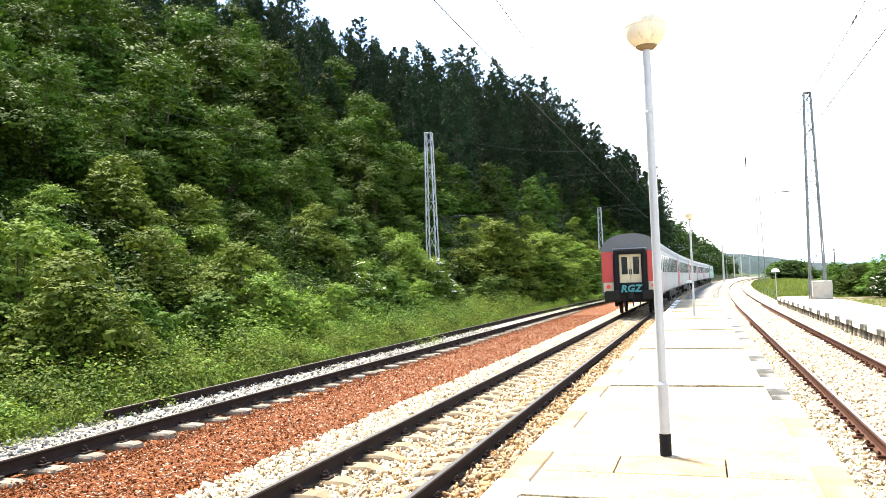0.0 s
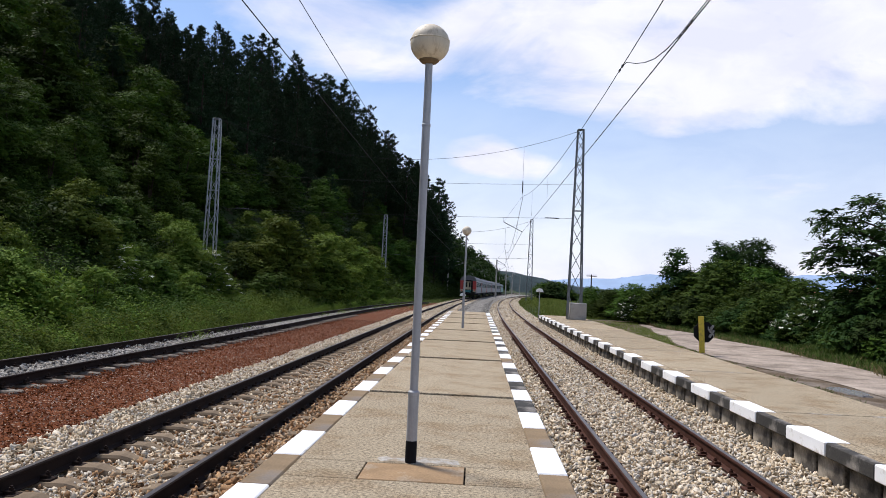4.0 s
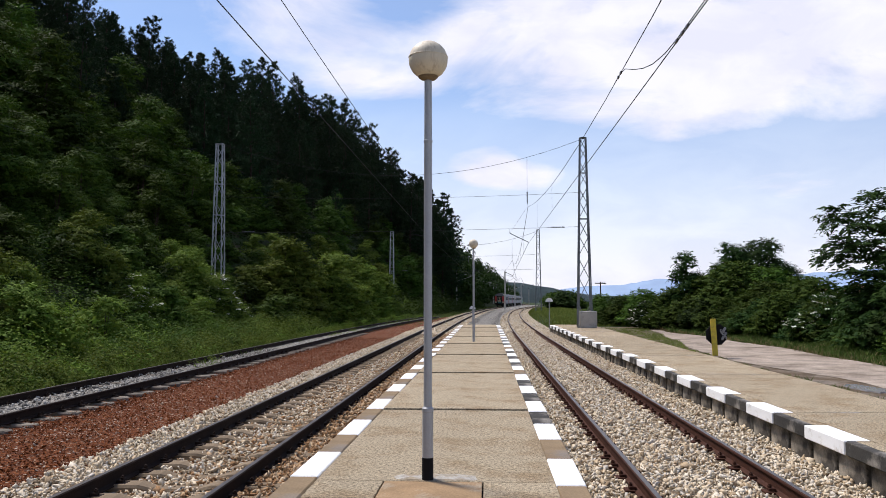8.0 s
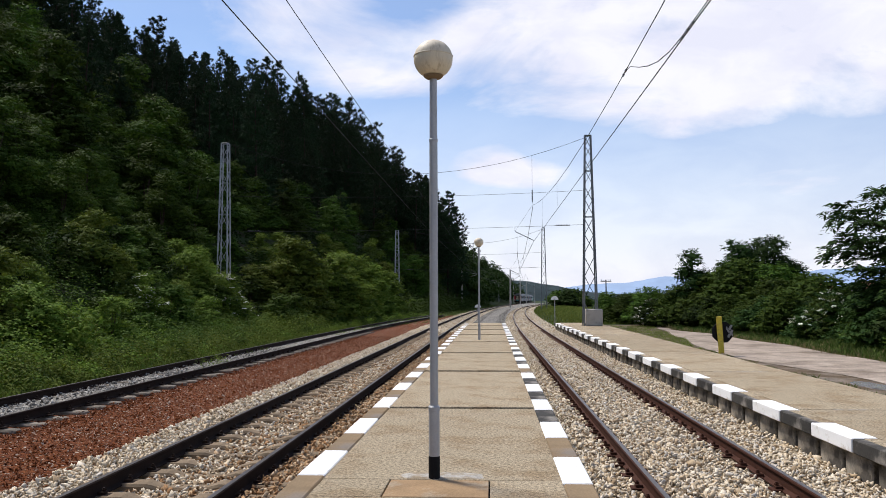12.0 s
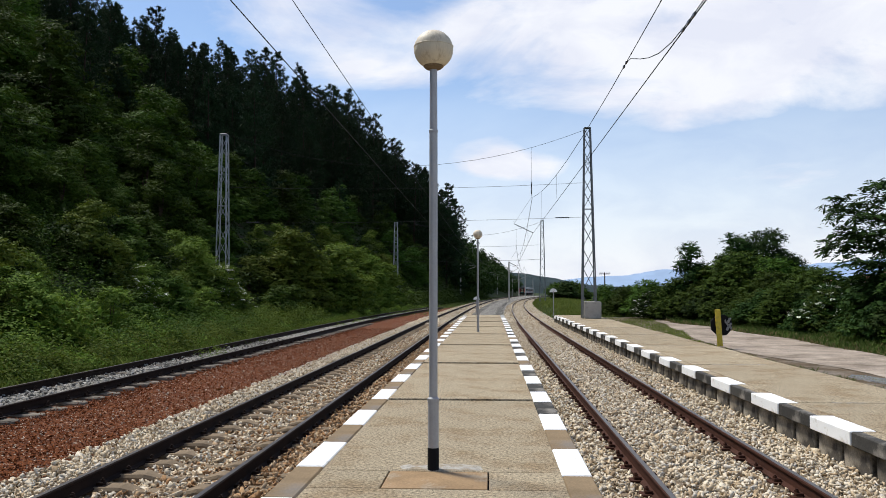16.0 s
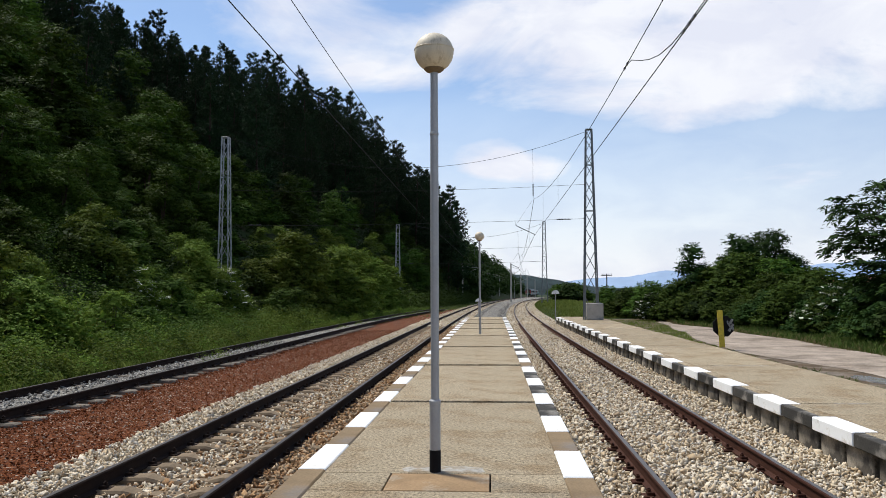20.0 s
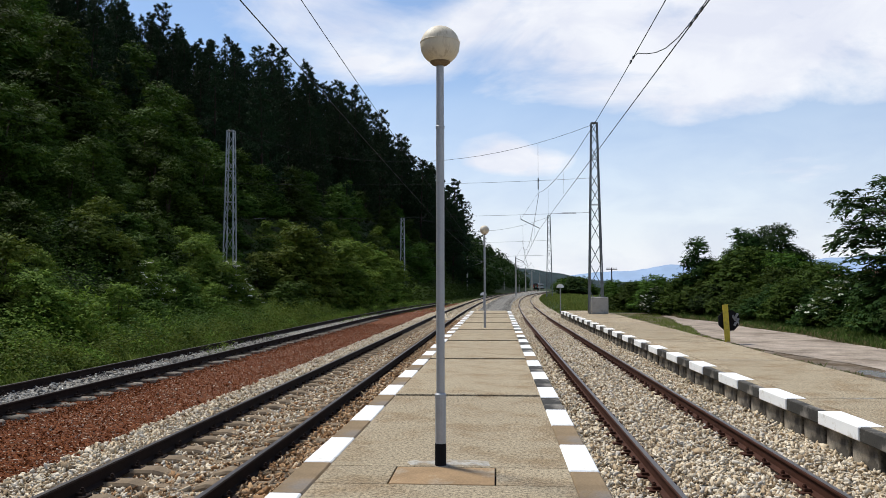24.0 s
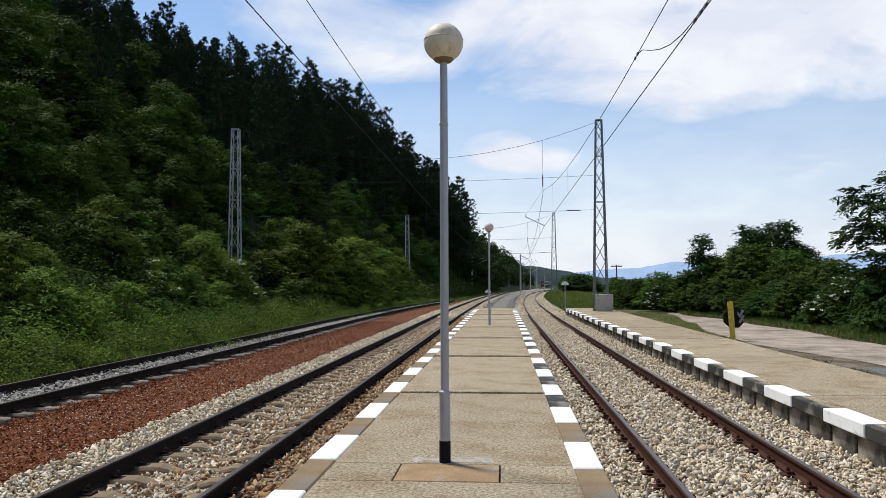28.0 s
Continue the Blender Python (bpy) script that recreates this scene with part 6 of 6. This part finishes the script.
def bogie(parent, y):
    b = part("bogie", Geo().box((0, y, 0.72), (2.1, 3.4, 0.26), bevel=0.05).box((0.98, y, 0.55), (0.16, 3.0, 0.35), bevel=0.04).box((-0.98, y, 0.55), (0.16, 3.0, 0.35), bevel=0.04), [UNDER], parent)
    wm = Geo().lathe([(0.46, -0.065), (0.49, -0.06), (0.49, -0.04), (0.46, -0.03), (0.455, 0.065), (0.40, 0.07)], n=20).mesh("wheel", [UNDER])
    for dy in (-1.25, 1.25):
        for s in (-1, 1):
            part("wheel", wm, None, b, at=pose(s * 0.75, y + dy, 0.46, 0, 90 * s, 0))


def coach(label, rear=False, stripe=RED):
    t = thing("passenger_coach", Matrix.Identity(4), label, "railway coach", "coaches of the train")
    hw, z0, z1, crown, ln = 1.41, 0.98, 3.20, 0.86, COACH_LEN
    g = body_mesh(hw, z0, z1, crown, ln, "body", None)
    body = part("body", g, [SILVER, ROOF], t, smooth=False)
    # end walls
    half = coach_section(hw, z0, z1, crown)
    sec = half + [(-x, z) for x, z in reversed(half[:-1])]
    for s in (-1, 1):
        yy = s * (ln / 2)
        vs = [(x, yy, z) for x, z in sec] + [(x, yy - s * 0.08, z) for x, z in sec]
        n = len(sec)
        part("end_wall", Geo().add(vs, [tuple(range(n)) if s < 0 else tuple(range(n - 1, -1, -1))] + [(k, (k + 1) % n, (k + 1) % n + n, k + n) for k in range(n)]), [ROOF], t, "dark grey end wall")
        for sx in (-1, 1):
            part("end_panel", Geo().box((sx * 1.10, yy + s * 0.014, 2.42), (0.57, 0.03, 1.52), bevel=0.01), [RED], t, "red painted panel")
            part("lamp_panel", Geo().box((sx * 1.10, yy + s * 0.018, 1.42), (0.50, 0.035, 0.46), bevel=0.01), [CREAM], t, "cream panel round the tail lamp")
            tl = Geo().tube([(sx * 1.10, yy, 1.45), (sx * 1.10, yy + s * 0.08, 1.45)], 0.11, 14)
            part("tail_lamp", tl, [TAIL], t, "round red tail lamp")
            part("buffer", Geo().tube([(sx * 0.875, yy, 1.06), (sx * 0.875, yy + s * 0.45, 1.06)], 0.09, 10).box((sx * 0.875, yy + s * 0.47, 1.02), (0.66, 0.07, 0.46), bevel=0.05), [UNDER], t)
            # rubber gangway bellows
            part("gangway_post", Geo().box((sx * 0.68, yy + s * 0.14, 2.12), (0.28, 0.26, 2.05), bevel=0.09), [BLACK], t)
            part("gangway_door", Geo().box((sx * 0.27, yy + s * 0.03, 2.10), (0.52, 0.04, 1.86), bevel=0.01), [CREAM], t, "cream folding gangway door")
            part("door_window", Geo().box((sx * 0.28, yy + s * 0.05, 2.46), (0.29, 0.04, 0.86), bevel=0.018), [GLASS], t)
            part("door_latch", Geo().box((sx * 0.045, yy + s * 0.06, 2.15), (0.04, 0.04, 0.26), bevel=0.008), [BLACK], t)
        part("gangway_top", Geo().box((0, yy + s * 0.14, 3.16), (1.56, 0.26, 0.24), bevel=0.07), [BLACK], t)
        part("gangway_plate", Geo().box((0, yy + s * 0.16, 1.34), (1.30, 0.08, 0.56), bevel=0.02), [BLACK], t, "black bridge plate")
        part("rain_strip", Geo().box((0, yy + s * 0.10, 3.31), (1.66, 0.08, 0.05), bevel=0.01), [SILVER], t)
        part("coupling", Geo().box((0, yy + s * 0.22, 0.95), (0.28, 0.45, 0.30), bevel=0.05).tube([(0.1, yy + s * 0.3, 0.95), (0.1, yy + s * 0.42, 0.45)], 0.04, 6)
             .tube([(-0.3, yy + s * 0.2, 1.0), (-0.3, yy + s * 0.3, 0.5)], 0.035, 6).tube([(0.45, yy + s * 0.2, 1.0), (0.42, yy + s * 0.3, 0.5)], 0.035, 6), [UNDER], t)
        part("headstock", Geo().box((0, yy - s * 0.03, 0.96), (2.62, 0.28, 0.52), bevel=0.04), [UNDER], t)
    # side windows and doors
    wmesh = Geo().box((0, 0, 0), (0.03, 1.25, 0.92), bevel=0.02).mesh("window", [GLASS])
    dmesh = Geo().box((0, 0, 0), (0.03, 0.86, 2.10), bevel=0.012).mesh("door", [stripe])
    for sx in (-1, 1):
        for k in range(11):
            part("window", wmesh, None, t, at=pose(sx * (hw + 0.004), -9.5 + 1.9 * k, 2.55))
        for y in (-11.9, 11.9):
            d = part("door", dmesh, None, t, "red side door", at=pose(sx * (hw + 0.006), y, 2.05))
            part("window", Geo().box((sx * (hw + 0.022), y, 2.6), (0.02, 0.5, 0.8), bevel=0.008), [GLASS], d, at=pose(-sx * (hw + 0.006), -y, -2.05))
        part("skirt", Geo().box((sx * 1.2, 0, 0.78), (0.5, 9.0, 0.42), bevel=0.05), [UNDER], t)
    part("underframe", Geo().box((0, 0, 0.93), (2.5, ln - 0.4, 0.20), bevel=0.03), [UNDER], t)
    for k in range(5):
        part("roof_vent", Geo().box((0, -9 + 4.5 * k, 4.07), (0.5, 0.6, 0.12), bevel=0.04), [ROOF], t)
    bogie(t, -9.5)
    bogie(t, 9.5)
    return t


def graffiti(parent, yy):
    """Sprayed letters on the bridge plate."""
    cu = bpy.data.curves.new("graffiti", "FONT")
    cu.body, cu.size, cu.align_x, cu.shear, cu.space_character = "RGZ", 0.47, "CENTER", 0.18, 1.08
    cu.fill_mode, cu.bevel_depth, cu.bevel_resolution, cu.resolution_u = "NONE", 0.022, 1, 4
    tmp = bpy.data.objects.new("graffiti", cu)
    me = bpy.data.meshes.new_from_object(tmp)
    bpy.data.objects.remove(tmp)
    me.materials.clear()
    me.materials.append(TEAL)
    part("graffiti", me, None, parent, "teal sprayed letters", at=pose(0, yy - 0.215, 1.17, 90, 0, 0))


def locomotive():
    t = thing("locomotive", Matrix.Identity(4), "green electric locomotive with a grey roof at the train's head", "locomotive")
    ln = 17.0
    body = part("body", body_mesh(1.45, 0.95, 3.25, 0.55, ln, "body", None), [LOCO, ROOF], t)
    for s in (-1, 1):
        vs = [(x, s * ln / 2, z) for x, z in ((-1.4, 0.95), (1.4, 0.95), (1.4, 3.25), (0.8, 3.7), (-0.8, 3.7), (-1.4, 3.25))]
        vs += [(x, s * (ln / 2 - 0.1), z) for x, y, z in vs]
        part("end_wall", Geo().add(vs, [tuple(range(6)) if s < 0 else (5, 4, 3, 2, 1, 0)] + [(k, (k + 1) % 6, (k + 1) % 6 + 6, k + 6) for k in range(6)]), [LOCO], t)
        part("cab_window", Geo().box((0, s * (ln / 2 + 0.01), 2.75), (2.3, 0.04, 0.75), bevel=0.02), [GLASS], t)
    for sx in (-1, 1):
        for y in (-6.5, 6.5):
            part("side_window", Geo().box((sx * 1.455, y, 2.7), (0.03, 0.9, 0.75), bevel=0.012), [GLASS], t)
        part("grille", Geo().box((sx * 1.455, 0, 2.7), (0.03, 8.0, 0.7), bevel=0.012), [ROOF], t)
    part("pantograph", Geo().tube([(0, 4.0, 3.8), (0, 5.2, 4.7), (0, 4.2, 5.55)], 0.04, 6).tube([(-0.85, 4.2, 5.58), (0.85, 4.2, 5.58)], 0.03, 6), [UNDER], t)
    part("underframe", Geo().box((0, 0, 0.88), (2.5, ln - 0.4, 0.25), bevel=0.03), [UNDER], t)
    bogie(t, -5.0)
    bogie(t, 5.0)
    return t


coaches = [coach("silver-grey passenger coach with a red and black end and graffiti")]
graffiti(coaches[0], -COACH_LEN / 2)
for k in range(4):
    coaches.append(copy_thing(coaches[0], Matrix.Identity(4)))
    for o in list(coaches[-1].children_recursive):
        if o.name.startswith("graffiti"):
            bpy.data.objects.remove(o)
    tagged(coaches[-1], "silver-grey passenger coach with red doors")
loco = locomotive()

# rear of the train along the line, second by second
REAR = [(0, 39.3), (1, 63.0), (2, 88.0), (3, 113.0), (4.5, 150.0), (6, 187.0), (7, 212.0), (8, 236.0), (9, 259.0), (10, 279.0), (12, 313.0), (14, 343.0), (16, 368.0), (19, 403.0), (23, 447.0), (28, 500.0)]


def on_line(y, half):
    """Pose of a vehicle whose middle is at y on the main track, standing on its two bogies."""
    a, b = y - half, y + half
    xa, xb = left_x(a), left_x(b)
    return pose((xa + xb) / 2, y, RAIL_Z, 0, 0, -math.degrees(math.atan2(xb - xa, b - a)))


def motions():
    for i, c in enumerate(coaches):
        walk(c, [(t, on_line(r + 0.5 + COACH_LEN / 2 + i * (COACH_LEN + COACH_GAP), 9.5)) for t, r in REAR])
    walk(loco, [(t, on_line(r + 0.5 + 5 * (COACH_LEN + COACH_GAP) + 8.9, 5.0)) for t, r in REAR])


motions()
